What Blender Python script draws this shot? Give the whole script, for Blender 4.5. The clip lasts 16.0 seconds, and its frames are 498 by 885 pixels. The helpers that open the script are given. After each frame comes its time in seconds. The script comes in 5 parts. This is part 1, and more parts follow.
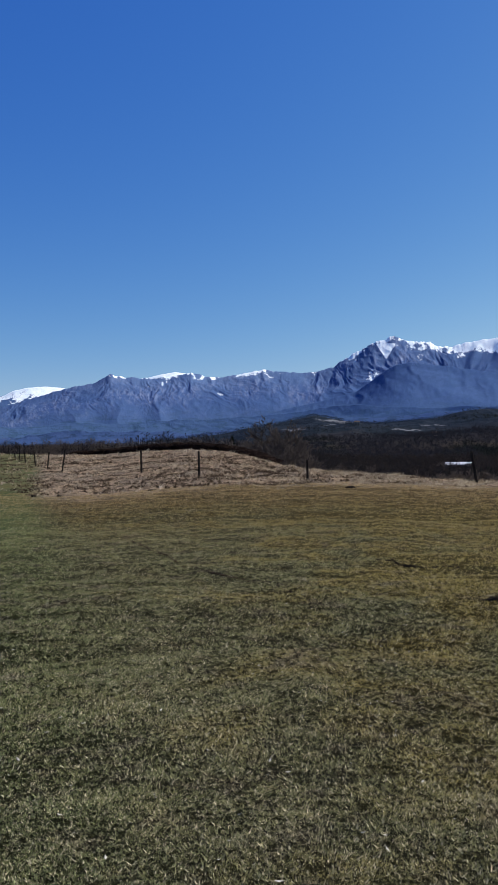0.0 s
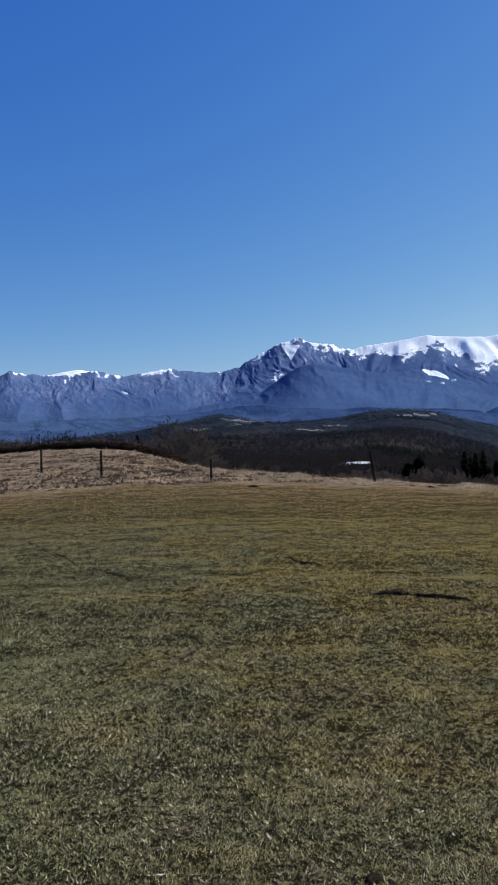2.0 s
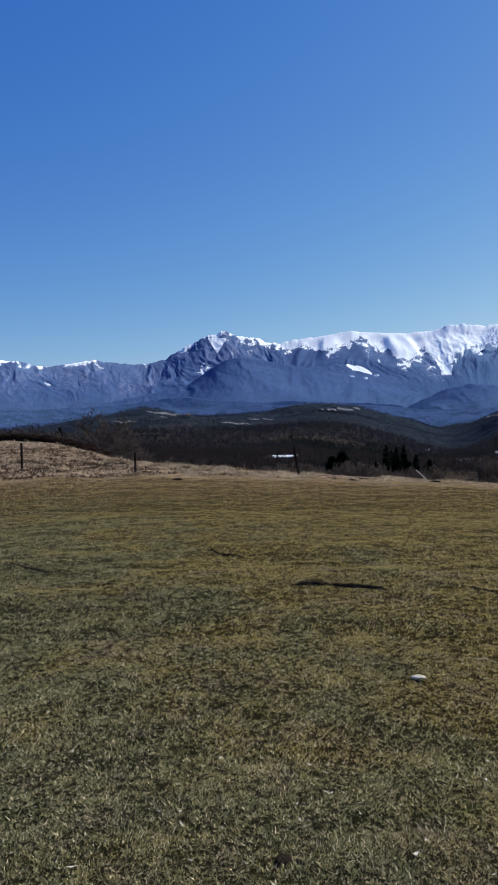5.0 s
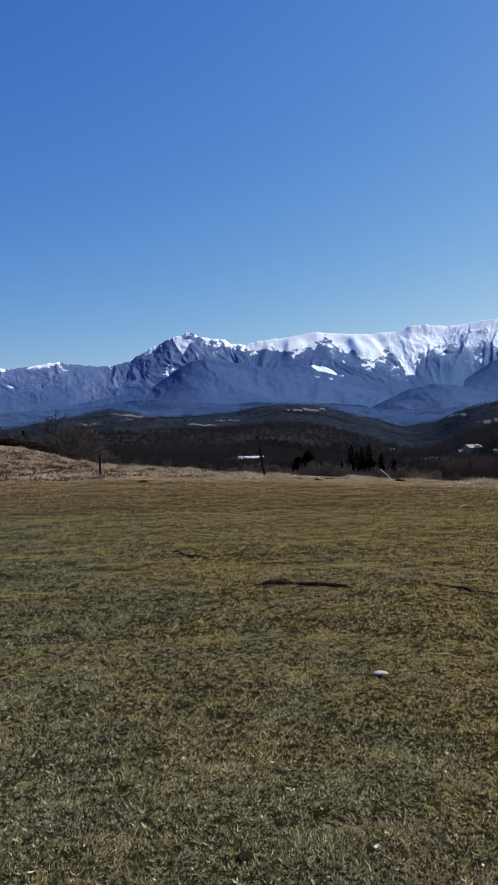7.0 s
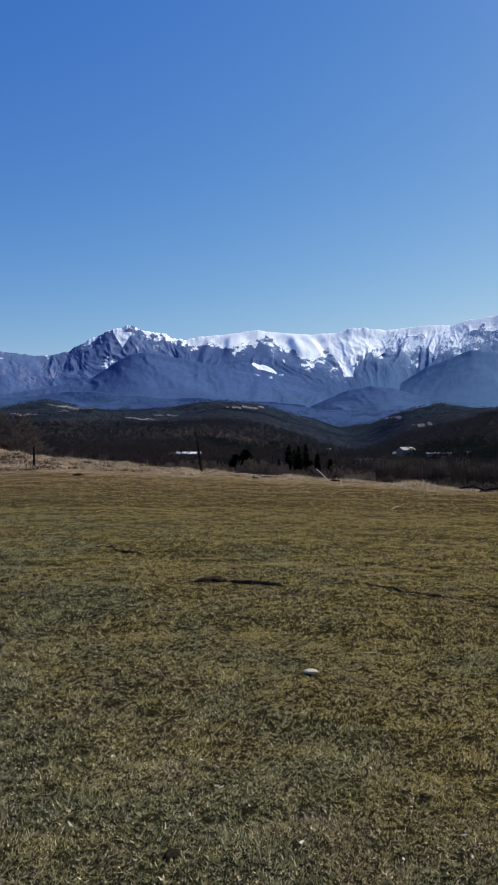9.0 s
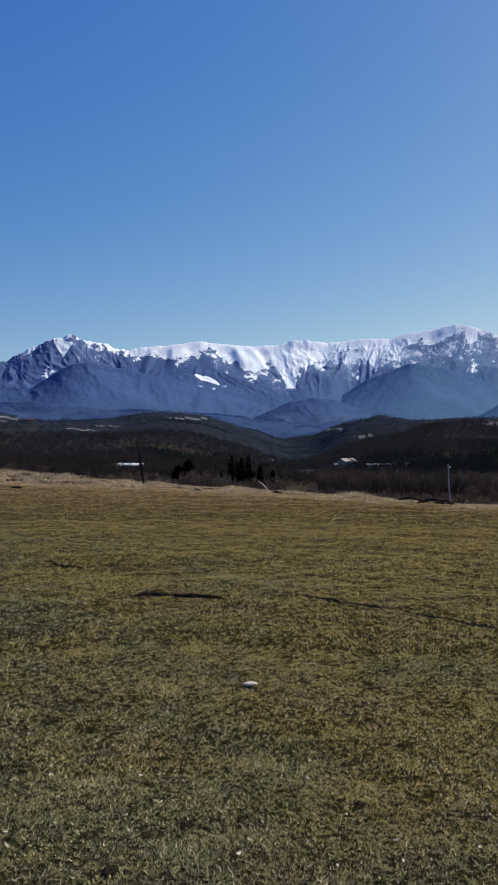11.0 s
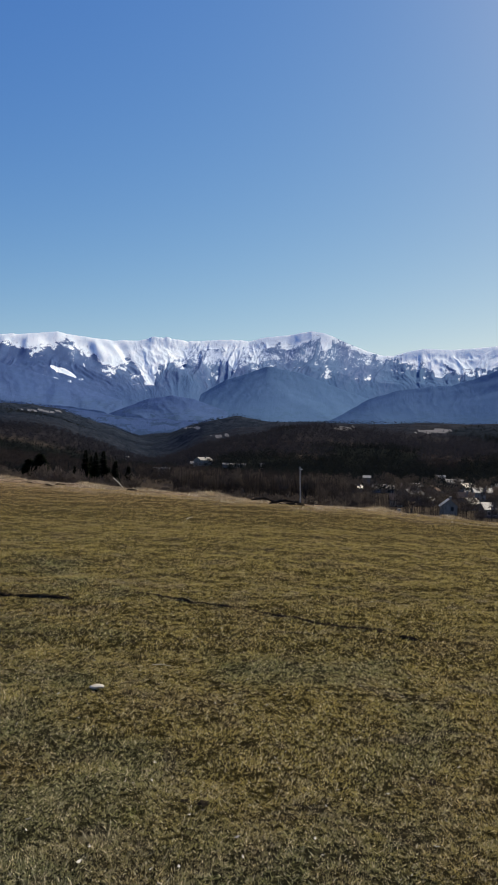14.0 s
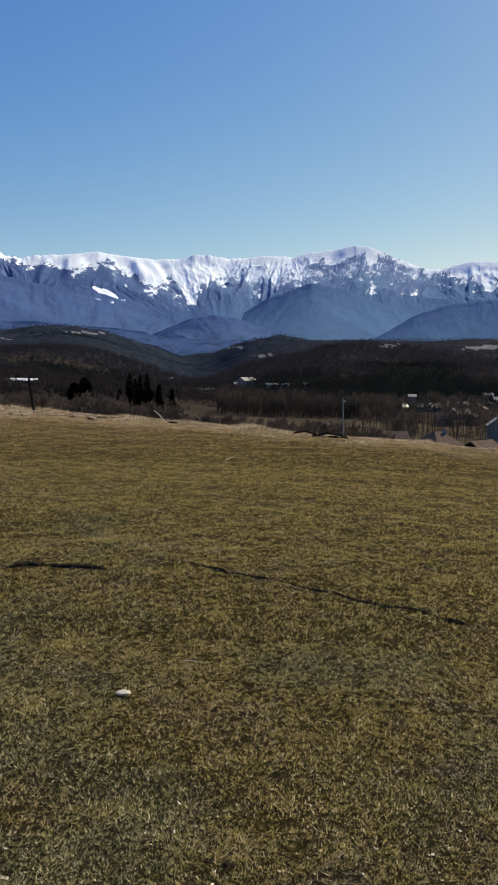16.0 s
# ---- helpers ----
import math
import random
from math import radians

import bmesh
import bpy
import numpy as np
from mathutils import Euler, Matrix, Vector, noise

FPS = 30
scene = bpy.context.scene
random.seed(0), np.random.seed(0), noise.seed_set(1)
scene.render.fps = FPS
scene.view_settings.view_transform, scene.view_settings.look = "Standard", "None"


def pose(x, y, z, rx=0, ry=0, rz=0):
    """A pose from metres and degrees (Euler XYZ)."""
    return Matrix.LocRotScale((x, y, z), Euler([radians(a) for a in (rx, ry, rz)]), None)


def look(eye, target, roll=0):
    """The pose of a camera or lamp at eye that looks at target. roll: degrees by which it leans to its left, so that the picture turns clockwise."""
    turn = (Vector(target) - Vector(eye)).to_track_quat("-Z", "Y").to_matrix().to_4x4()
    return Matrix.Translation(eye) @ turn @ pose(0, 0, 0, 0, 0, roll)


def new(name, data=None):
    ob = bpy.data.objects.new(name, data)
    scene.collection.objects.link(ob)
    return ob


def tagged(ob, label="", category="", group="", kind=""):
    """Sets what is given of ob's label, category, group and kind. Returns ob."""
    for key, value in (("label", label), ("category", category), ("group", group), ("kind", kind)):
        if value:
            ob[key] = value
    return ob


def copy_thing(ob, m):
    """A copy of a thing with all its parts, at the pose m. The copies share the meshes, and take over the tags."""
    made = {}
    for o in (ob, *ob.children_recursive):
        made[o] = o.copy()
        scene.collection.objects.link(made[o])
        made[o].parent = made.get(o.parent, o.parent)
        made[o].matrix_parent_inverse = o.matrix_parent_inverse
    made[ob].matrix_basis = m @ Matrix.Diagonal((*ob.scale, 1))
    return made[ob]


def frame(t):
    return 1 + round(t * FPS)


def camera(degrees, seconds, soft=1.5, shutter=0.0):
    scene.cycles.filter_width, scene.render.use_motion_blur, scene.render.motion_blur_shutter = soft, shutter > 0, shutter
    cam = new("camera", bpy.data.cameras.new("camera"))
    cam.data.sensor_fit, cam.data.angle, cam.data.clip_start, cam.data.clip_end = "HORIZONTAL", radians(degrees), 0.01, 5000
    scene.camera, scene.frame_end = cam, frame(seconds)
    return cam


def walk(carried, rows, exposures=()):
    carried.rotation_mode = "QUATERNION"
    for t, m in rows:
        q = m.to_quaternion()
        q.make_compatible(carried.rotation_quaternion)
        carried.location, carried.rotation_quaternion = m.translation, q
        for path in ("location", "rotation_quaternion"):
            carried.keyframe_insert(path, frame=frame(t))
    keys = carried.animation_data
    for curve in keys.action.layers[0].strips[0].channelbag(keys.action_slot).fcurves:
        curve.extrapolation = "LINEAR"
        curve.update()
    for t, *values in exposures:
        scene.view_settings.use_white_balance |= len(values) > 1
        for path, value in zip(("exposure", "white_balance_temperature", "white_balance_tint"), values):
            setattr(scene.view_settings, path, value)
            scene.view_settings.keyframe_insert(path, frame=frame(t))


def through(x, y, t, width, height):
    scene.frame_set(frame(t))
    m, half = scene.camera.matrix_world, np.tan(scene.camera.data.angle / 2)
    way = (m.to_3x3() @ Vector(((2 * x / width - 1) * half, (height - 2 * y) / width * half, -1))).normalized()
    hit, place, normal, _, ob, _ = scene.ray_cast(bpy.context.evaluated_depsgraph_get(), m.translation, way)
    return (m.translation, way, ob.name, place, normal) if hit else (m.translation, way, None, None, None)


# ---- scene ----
EXPOSURES = [(0.0, 0.48, 6300, 12), (4.0, 0.5, 6350, 12), (8.5, 0.52, 6500, 12), (11.0, 0.45, 6750, 12), (14.0, 0.54, 7250, 11), (15.0, 0.55, 7250, 11), (15.5, 0.53, 7250, 11), (16.0, 0.63, 7400, 10)]
cam = camera(37.41, 16.0, soft=0.75)


def aim(x, y, z, yaw, pitch, roll):
    """A camera pose from its place, its turn to the left of +y, its tilt and its lean, in degrees."""
    a, b = radians(yaw), radians(pitch)
    ahead = Vector((-math.sin(a) * math.cos(b), math.cos(a) * math.cos(b), math.sin(b)))
    eye = Vector((x, y, z))
    return look(eye, eye + ahead * 10, roll)


walk(cam, [
    (0.0, aim(0.000, -0.001, 1.575, 10.59, 1.23, -1.31)),
    (0.5, aim(0.021, -0.014, 1.574, 8.72, 1.24, -1.12)),
    (1.0, aim(0.036, -0.023, 1.573, 7.75, 1.01, -1.05)),
    (1.5, aim(0.057, -0.036, 1.573, 5.24, 1.13, -1.09)),
    (2.0, aim(0.090, -0.037, 1.570, 3.26, 1.03, -1.28)),
    (2.5, aim(0.112, -0.054, 1.573, 0.87, 1.03, -1.29)),
    (3.0, aim(0.118, -0.052, 1.570, 0.21, 0.88, -1.39)),
    (3.5, aim(0.126, -0.046, 1.560, -0.55, 0.72, -1.37)),
    (4.0, aim(0.134, -0.057, 1.564, -1.69, 0.45, -1.07)),
    (6.5, aim(0.157, -0.070, 1.557, -3.76, 0.33, -1.60)),
    (7.0, aim(0.173, -0.075, 1.553, -5.10, 0.41, -1.71)),
    (7.5, aim(0.180, -0.085, 1.558, -6.09, 0.71, -1.66)),
    (8.0, aim(0.176, -0.086, 1.556, -5.92, 0.71, -1.59)),
    (8.5, aim(0.161, -0.090, 1.560, -8.31, 0.39, -0.82)),
    (8.7, aim(0.162, -0.089, 1.564, -9.09, 0.01, -0.31)),
    (11.0, aim(0.166, -0.165, 1.596, -14.37, 0.96, 0.11)),
    (11.5, aim(0.134, -0.165, 1.619, -16.34, 1.00, 1.76)),
    (12.0, aim(0.114, -0.141, 1.630, -18.73, 0.95, 2.36)),
    (12.5, aim(0.137, -0.159, 1.622, -23.31, 1.12, 2.02)),
    (13.0, aim(0.167, -0.156, 1.611, -24.32, 0.89, 1.62)),
    (13.5, aim(0.175, -0.158, 1.605, -24.91, 0.86, 1.65)),
    (14.0, aim(0.164, -0.174, 1.618, -25.48, 1.01, 2.00)),
    (14.5, aim(0.118, -0.153, 1.646, -24.40, 0.94, 2.44)),
    (15.0, aim(0.202, -0.088, 1.642, -21.54, 1.13, 0.42)),
    (15.5, aim(0.393, 0.099, 1.798, -20.79, -1.12, -0.05)),
    (16.0, aim(0.430, 0.247, 2.083, -22.25, -5.35, 1.28)),
], EXPOSURES)

# ---- world and sun ----
SUN_BEARING, SUN_HEIGHT = 62.0, 40.0
world = bpy.data.worlds.new("sky")
scene.world = world
world.use_nodes = True
wn, wl = world.node_tree.nodes, world.node_tree.links
sky = wn.new("ShaderNodeTexSky")
sky.sky_type = "NISHITA"
sky.sun_disc = False
sky.sun_elevation, sky.sun_rotation = radians(SUN_HEIGHT), radians(SUN_BEARING)
sky.altitude, sky.air_density, sky.dust_density, sky.ozone_density = 700, 1.0, 0.4, 3.0
wn["Background"].inputs["Strength"].default_value = 1.0
split, join = wn.new("ShaderNodeSeparateColor"), wn.new("ShaderNodeCombineColor")
wl.new(sky.outputs["Color"], split.inputs["Color"])
for k, (power, gain) in enumerate(((1.68, 0.0272), (1.12, 0.0556), (0.46, 0.200))):
    bend, scale = wn.new("ShaderNodeMath"), wn.new("ShaderNodeMath")
    bend.operation, scale.operation = "POWER", "MULTIPLY"
    bend.inputs[1].default_value, scale.inputs[1].default_value = power, gain
    wl.new(split.outputs[k], bend.inputs[0])
    wl.new(bend.outputs[0], scale.inputs[0])
    wl.new(scale.outputs[0], join.inputs[k])
wl.new(join.outputs["Color"], wn["Background"].inputs["Color"])

sun_data = bpy.data.lights.new("sun", "SUN")
sun_data.energy, sun_data.angle, sun_data.color = 4.6, radians(0.53), (1.0, 0.93, 0.80)
sun = new("sun", sun_data)
sb, sh = radians(SUN_BEARING), radians(SUN_HEIGHT)
sun.matrix_world = look((200 * math.sin(sb) * math.cos(sh), 200 * math.cos(sb) * math.cos(sh), 200 * math.sin(sh)), (0, 0, 0))


# ---- materials ----
class Mat:
    """A small builder for node materials on one Principled shader."""

    def __init__(self, name, rough=0.8, metal=0.0, spec=0.3):
        self.m = bpy.data.materials.new(name)
        self.m.use_nodes = True
        self.n, self.l = self.m.node_tree.nodes, self.m.node_tree.links
        self.b = self.n["Principled BSDF"]
        self.b.inputs["Roughness"].default_value = rough
        self.b.inputs["Metallic"].default_value = metal
        self.b.inputs["Specular IOR Level"].default_value = spec
        self.place = self.n.new("ShaderNodeNewGeometry").outputs["Position"]

    def put(self, socket, value):
        if isinstance(value, bpy.types.NodeSocket):
            self.l.new(value, socket)
        elif isinstance(value, tuple) and len(value) == 3 and socket.type == "RGBA":
            socket.default_value = (*value, 1)
        else:
            socket.default_value = value

    def noise(self, scale, detail=4.0, rough=0.55, where=None, stretch=None, twist=0.0):
        node = self.n.new("ShaderNodeTexNoise")
        node.inputs["Scale"].default_value = scale
        node.inputs["Detail"].default_value = detail
        node.inputs["Roughness"].default_value = rough
        node.inputs["Distortion"].default_value = twist
        where = where or self.place
        if stretch:
            mp = self.n.new("ShaderNodeMapping")
            mp.inputs["Scale"].default_value = stretch
            self.l.new(where, mp.inputs["Vector"])
            where = mp.outputs["Vector"]
        self.l.new(where, node.inputs["Vector"])
        return node.outputs["Fac"]

    def shift(self, where, by):
        node = self.n.new("ShaderNodeVectorMath")
        node.inputs[1].default_value = (by, by * 0.7, 0)
        self.l.new(where, node.inputs[0])
        return node.outputs[0]

    def step(self, value, low, high, out_low=0.0, out_high=1.0):
        node = self.n.new("ShaderNodeMapRange")
        node.interpolation_type = "SMOOTHSTEP"
        for socket, v in zip(list(node.inputs)[:5], (value, low, high, out_low, out_high)):
            self.put(socket, v)
        return node.outputs["Result"]

    def math(self, op, a, b=0.0):
        node = self.n.new("ShaderNodeMath")
        node.operation = op
        self.put(node.inputs[0], a)
        self.put(node.inputs[1], b)
        return node.outputs[0]

    def mix(self, fac, a, b, blend="MIX"):
        node = self.n.new("ShaderNodeMix")
        node.data_type, node.blend_type = "RGBA", blend
        for socket, v in ((node.inputs[0], fac), (node.inputs[6], a), (node.inputs[7], b)):
            self.put(socket, v)
        return node.outputs[2]

    def attr(self, name):
        node = self.n.new("ShaderNodeAttribute")
        node.attribute_name = name
        return node.outputs["Fac"]

    def island(self):
        return self.n.new("ShaderNodeNewGeometry").outputs["Random Per Island"]

    def each(self):
        return self.n.new("ShaderNodeObjectInfo").outputs["Random"]

    def ramp(self, fac, stops):
        node = self.n.new("ShaderNodeValToRGB")
        while len(node.color_ramp.elements) < len(stops):
            node.color_ramp.elements.new(0.5)
        for e, (at, c) in zip(node.color_ramp.elements, stops):
            e.position, e.color = at, (*c, 1)
        self.put(node.inputs["Fac"], fac)
        return node.outputs["Color"]

    def bump(self, height, strength, distance):
        node = self.n.new("ShaderNodeBump")
        node.inputs["Strength"].default_value = strength
        node.inputs["Distance"].default_value = distance
        self.l.new(height, node.inputs["Height"])
        self.l.new(node.outputs["Normal"], self.b.inputs["Normal"])
        return self

    def colour(self, value):
        self.put(self.b.inputs["Base Color"], value)
        return self


def plain(name, colour, rough=0.8, scale=3.0, spread=0.3, metal=0.0, bump=0.0, stretch=None):
    """A surface of one colour with grain and stains at two scales."""
    m = Mat(name, rough, metal, 0.0 if rough > 0.84 else 0.3)
    fine, broad = m.noise(scale * 8, 5, 0.6, stretch=stretch), m.noise(scale, 3, 0.5, stretch=stretch)
    dark, light = tuple(c * (1 - spread) for c in colour), tuple(min(1, c * (1 + spread)) for c in colour)
    both = m.math("ADD", m.math("MULTIPLY", fine, 0.5), m.math("MULTIPLY", broad, 0.5))
    m.colour(m.mix(m.step(both, 0.35, 0.65), dark, light))
    if bump:
        m.bump(fine, 0.6, bump)
    return m.m


def turf_colour(m, lift=1.0, blade=None):
    """Late-winter turf: olive green, bleached straw and brown in patches at several scales."""
    broad, patch, small = m.noise(0.16, 3, 0.5), m.noise(0.75, 4, 0.6, twist=0.6), m.noise(5.0, 4, 0.6)
    green, olive = (0.150 * lift, 0.146 * lift, 0.076 * lift), (0.208 * lift, 0.169 * lift, 0.064 * lift)
    straw, brown = (0.31 * lift, 0.275 * lift, 0.190 * lift), (0.165 * lift, 0.132 * lift, 0.090 * lift)
    xyz = m.n.new("ShaderNodeSeparateXYZ")
    m.l.new(m.place, xyz.inputs[0])
    drier = m.math("ADD", m.math("MULTIPLY", xyz.outputs[0], 0.028), m.math("MULTIPLY", xyz.outputs[1], 0.006))
    mixed = m.math("ADD", m.math("ADD", m.math("MULTIPLY", patch, 0.6), m.math("MULTIPLY", broad, 0.4)), m.math("SUBTRACT", drier, 0.045))
    out = m.mix(m.step(mixed, 0.42, 0.58), green, olive)
    strip = m.math("ADD", xyz.outputs[0], m.math("MULTIPLY", xyz.outputs[1], 0.50))
    out = m.mix(m.step(strip, -0.4, 1.2, 0.85, 0.0), out, (0.118 * lift, 0.132 * lift, 0.060 * lift))
    out = m.mix(m.step(small, 0.50, 0.72, 0, 0.55), out, brown)
    # Dark flecks paint in the small shaded pits of the turf.
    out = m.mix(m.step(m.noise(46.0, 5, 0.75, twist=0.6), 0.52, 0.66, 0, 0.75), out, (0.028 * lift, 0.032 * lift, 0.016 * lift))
    bare = m.step(m.noise(1.7, 5, 0.65, twist=1.0), 0.54, 0.68, 0, 0.8)
    out = m.mix(bare, out, (0.138 * lift, 0.117 * lift, 0.084 * lift))
    worn = m.math("MULTIPLY", m.step(m.noise(1.1, 5, 0.65, where=m.shift(m.place, 57.0), twist=0.8), 0.50, 0.64, 0, 0.55), m.step(xyz.outputs[0], -0.5, 1.6, 0.25, 1.0))
    out = m.mix(worn, out, (0.198 * lift, 0.154 * lift, 0.086 * lift))
    clover = m.step(m.noise(2.6, 5, 0.65, where=m.shift(m.place, 31.0)), 0.60, 0.72, 0, 0.45)
    out = m.mix(clover, out, (0.118 * lift, 0.132 * lift, 0.042 * lift))
    reach = m.n.new("ShaderNodeVectorMath")
    reach.operation = "LENGTH"
    m.l.new(m.place, reach.inputs[0])
    dying = m.math("MULTIPLY", m.step(reach.outputs["Value"], 9.0, 22.0, 0.0, 1.0), m.math("MULTIPLY", m.step(strip, -0.4, 1.6, 0.1, 1.0), m.step(patch, 0.30, 0.62, 0.5, 1.0)))
    out = m.mix(dying, out, (0.148 * lift, 0.113 * lift, 0.048 * lift))
    tawny = m.math("MULTIPLY", m.step(reach.outputs["Value"], 18.0, 27.5, 0.0, 1.0), m.step(xyz.outputs[0], 6.0, 12.0, 0.85, 0.35))
    out = m.mix(m.math("MULTIPLY", tawny, m.step(small, 0.30, 0.60, 0.4, 1.0)), out, (0.222 * lift, 0.158 * lift, 0.084 * lift))
    if blade:
        lively = m.step(reach.outputs["Value"], 5.0, 13.0, 1.0, 0.4)
        bleached = m.step(reach.outputs["Value"], 3.0, 7.0, 0.75, 0.81)
        pale = m.math("SUBTRACT", blade, bleached)
        out = m.mix(m.math("MULTIPLY", lively, m.step(pale, 0.0, 0.11, 0, 0.95)), out, (0.350 * lift, 0.308 * lift, 0.208 * lift))
        out = m.mix(m.math("MULTIPLY", lively, m.step(blade, 0.0, 0.40, 0.65, 0.0)), out, (0.045, 0.05, 0.022))
        spread = m.math("FRACT", m.math("MULTIPLY", blade, 17.3))
        mixed = m.mix(spread, m.mix(1.0, out, (0.46, 0.46, 0.46), "MULTIPLY"), m.mix(1.0, out, (1.55, 1.55, 1.55), "MULTIPLY"))
        out = m.mix(lively, out, mixed)
    else:
        out = m.mix(m.step(m.noise(60, 3, 0.7), 0.52, 0.75, 0, 0.6), out, straw)
    return out


def ground_material():
    m = Mat("turf and fields", 0.95, spec=0.0)
    # Turf colour darkened for the shade under and between the blades.
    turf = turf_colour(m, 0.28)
    dry = m.mix(m.step(m.noise(2.6, 6, 0.7), 0.42, 0.60), (0.430, 0.322, 0.214), (0.125, 0.090, 0.060))
    dry = m.mix(m.step(m.noise(0.35, 3, 0.5), 0.4, 0.65, 0, 0.6), dry, (0.242, 0.203, 0.156))
    green = m.mix(m.step(m.noise(1.2, 4), 0.35, 0.65), (0.049, 0.066, 0.028), (0.084, 0.084, 0.035))
    # Speckle in the colour for dark gaps and bright tips.
    speckle = m.noise(34.0, 6, 0.8)
    # Lighter far off, in place of lit blades, and where no blades stand.
    turf = m.mix(m.attr("far_lift"), turf, turf_colour(m, 0.56))
    turf = m.mix(m.attr("bladeless"), turf, turf_colour(m, 0.70))
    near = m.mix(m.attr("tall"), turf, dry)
    near = m.mix(m.step(speckle, 0.50, 0.60), m.mix(1.0, near, (0.35, 0.36, 0.37), "MULTIPLY"), m.mix(1.0, near, (1.5, 1.45, 1.4), "MULTIPLY"))
    near = m.mix(m.math("MULTIPLY", m.attr("lush"), 0.8), near, green)
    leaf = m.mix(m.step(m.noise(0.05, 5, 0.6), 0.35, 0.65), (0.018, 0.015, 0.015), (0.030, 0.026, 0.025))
    meadow = m.mix(m.step(m.noise(0.03, 4, 0.6), 0.4, 0.6), (0.070, 0.056, 0.040), (0.042, 0.036, 0.026))
    pale = m.mix(m.step(m.noise(0.04, 4, 0.6), 0.35, 0.65), (0.190, 0.175, 0.155), (0.115, 0.105, 0.088))
    far = m.mix(m.attr("pasture"), leaf, meadow)
    open_field = m.step(m.math("ADD", m.attr("field"), m.math("MULTIPLY", m.math("SUBTRACT", m.noise(0.03, 5, 0.65), 0.5), 1.6)), 0.30, 0.65)
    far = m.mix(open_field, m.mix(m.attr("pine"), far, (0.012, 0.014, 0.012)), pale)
    # Far woods and fields turn bluer with distance: haze put into the colour.
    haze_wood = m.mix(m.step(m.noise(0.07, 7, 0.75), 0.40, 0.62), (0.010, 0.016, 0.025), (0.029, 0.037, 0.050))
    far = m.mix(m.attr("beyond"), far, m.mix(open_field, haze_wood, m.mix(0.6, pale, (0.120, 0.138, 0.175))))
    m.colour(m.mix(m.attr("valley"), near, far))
    m.bump(m.noise(12, 8, 0.75), 1.0, 0.04)
    return m.m


def blade_material(name, dry):
    m = Mat(name, 0.8, spec=0.0)
    if dry:
        pick = m.island()
        c = m.ramp(pick, [(0.0, (0.100, 0.074, 0.052)), (0.3, (0.290, 0.224, 0.162)), (0.7, (0.540, 0.450, 0.345)), (1.0, (0.800, 0.735, 0.625))])
        c = m.mix(m.step(m.noise(0.5, 4, 0.6), 0.35, 0.65, 0.0, 0.4), c, (0.13, 0.10, 0.07))
    else:
        c = turf_colour(m, 2.05, m.island())
    m.colour(c)
    thin, both = m.n.new("ShaderNodeBsdfTranslucent"), m.n.new("ShaderNodeMixShader")
    both.inputs[0].default_value = 0.42 if dry else 0.35
    m.put(thin.inputs["Color"], m.mix(1.0, c, (1.0, 0.97, 0.78), "MULTIPLY"))
    m.l.new(m.b.outputs[0], both.inputs[1])
    m.l.new(thin.outputs[0], both.inputs[2])
    m.l.new(both.outputs[0], m.n["Material Output"].inputs["Surface"])
    return m.m


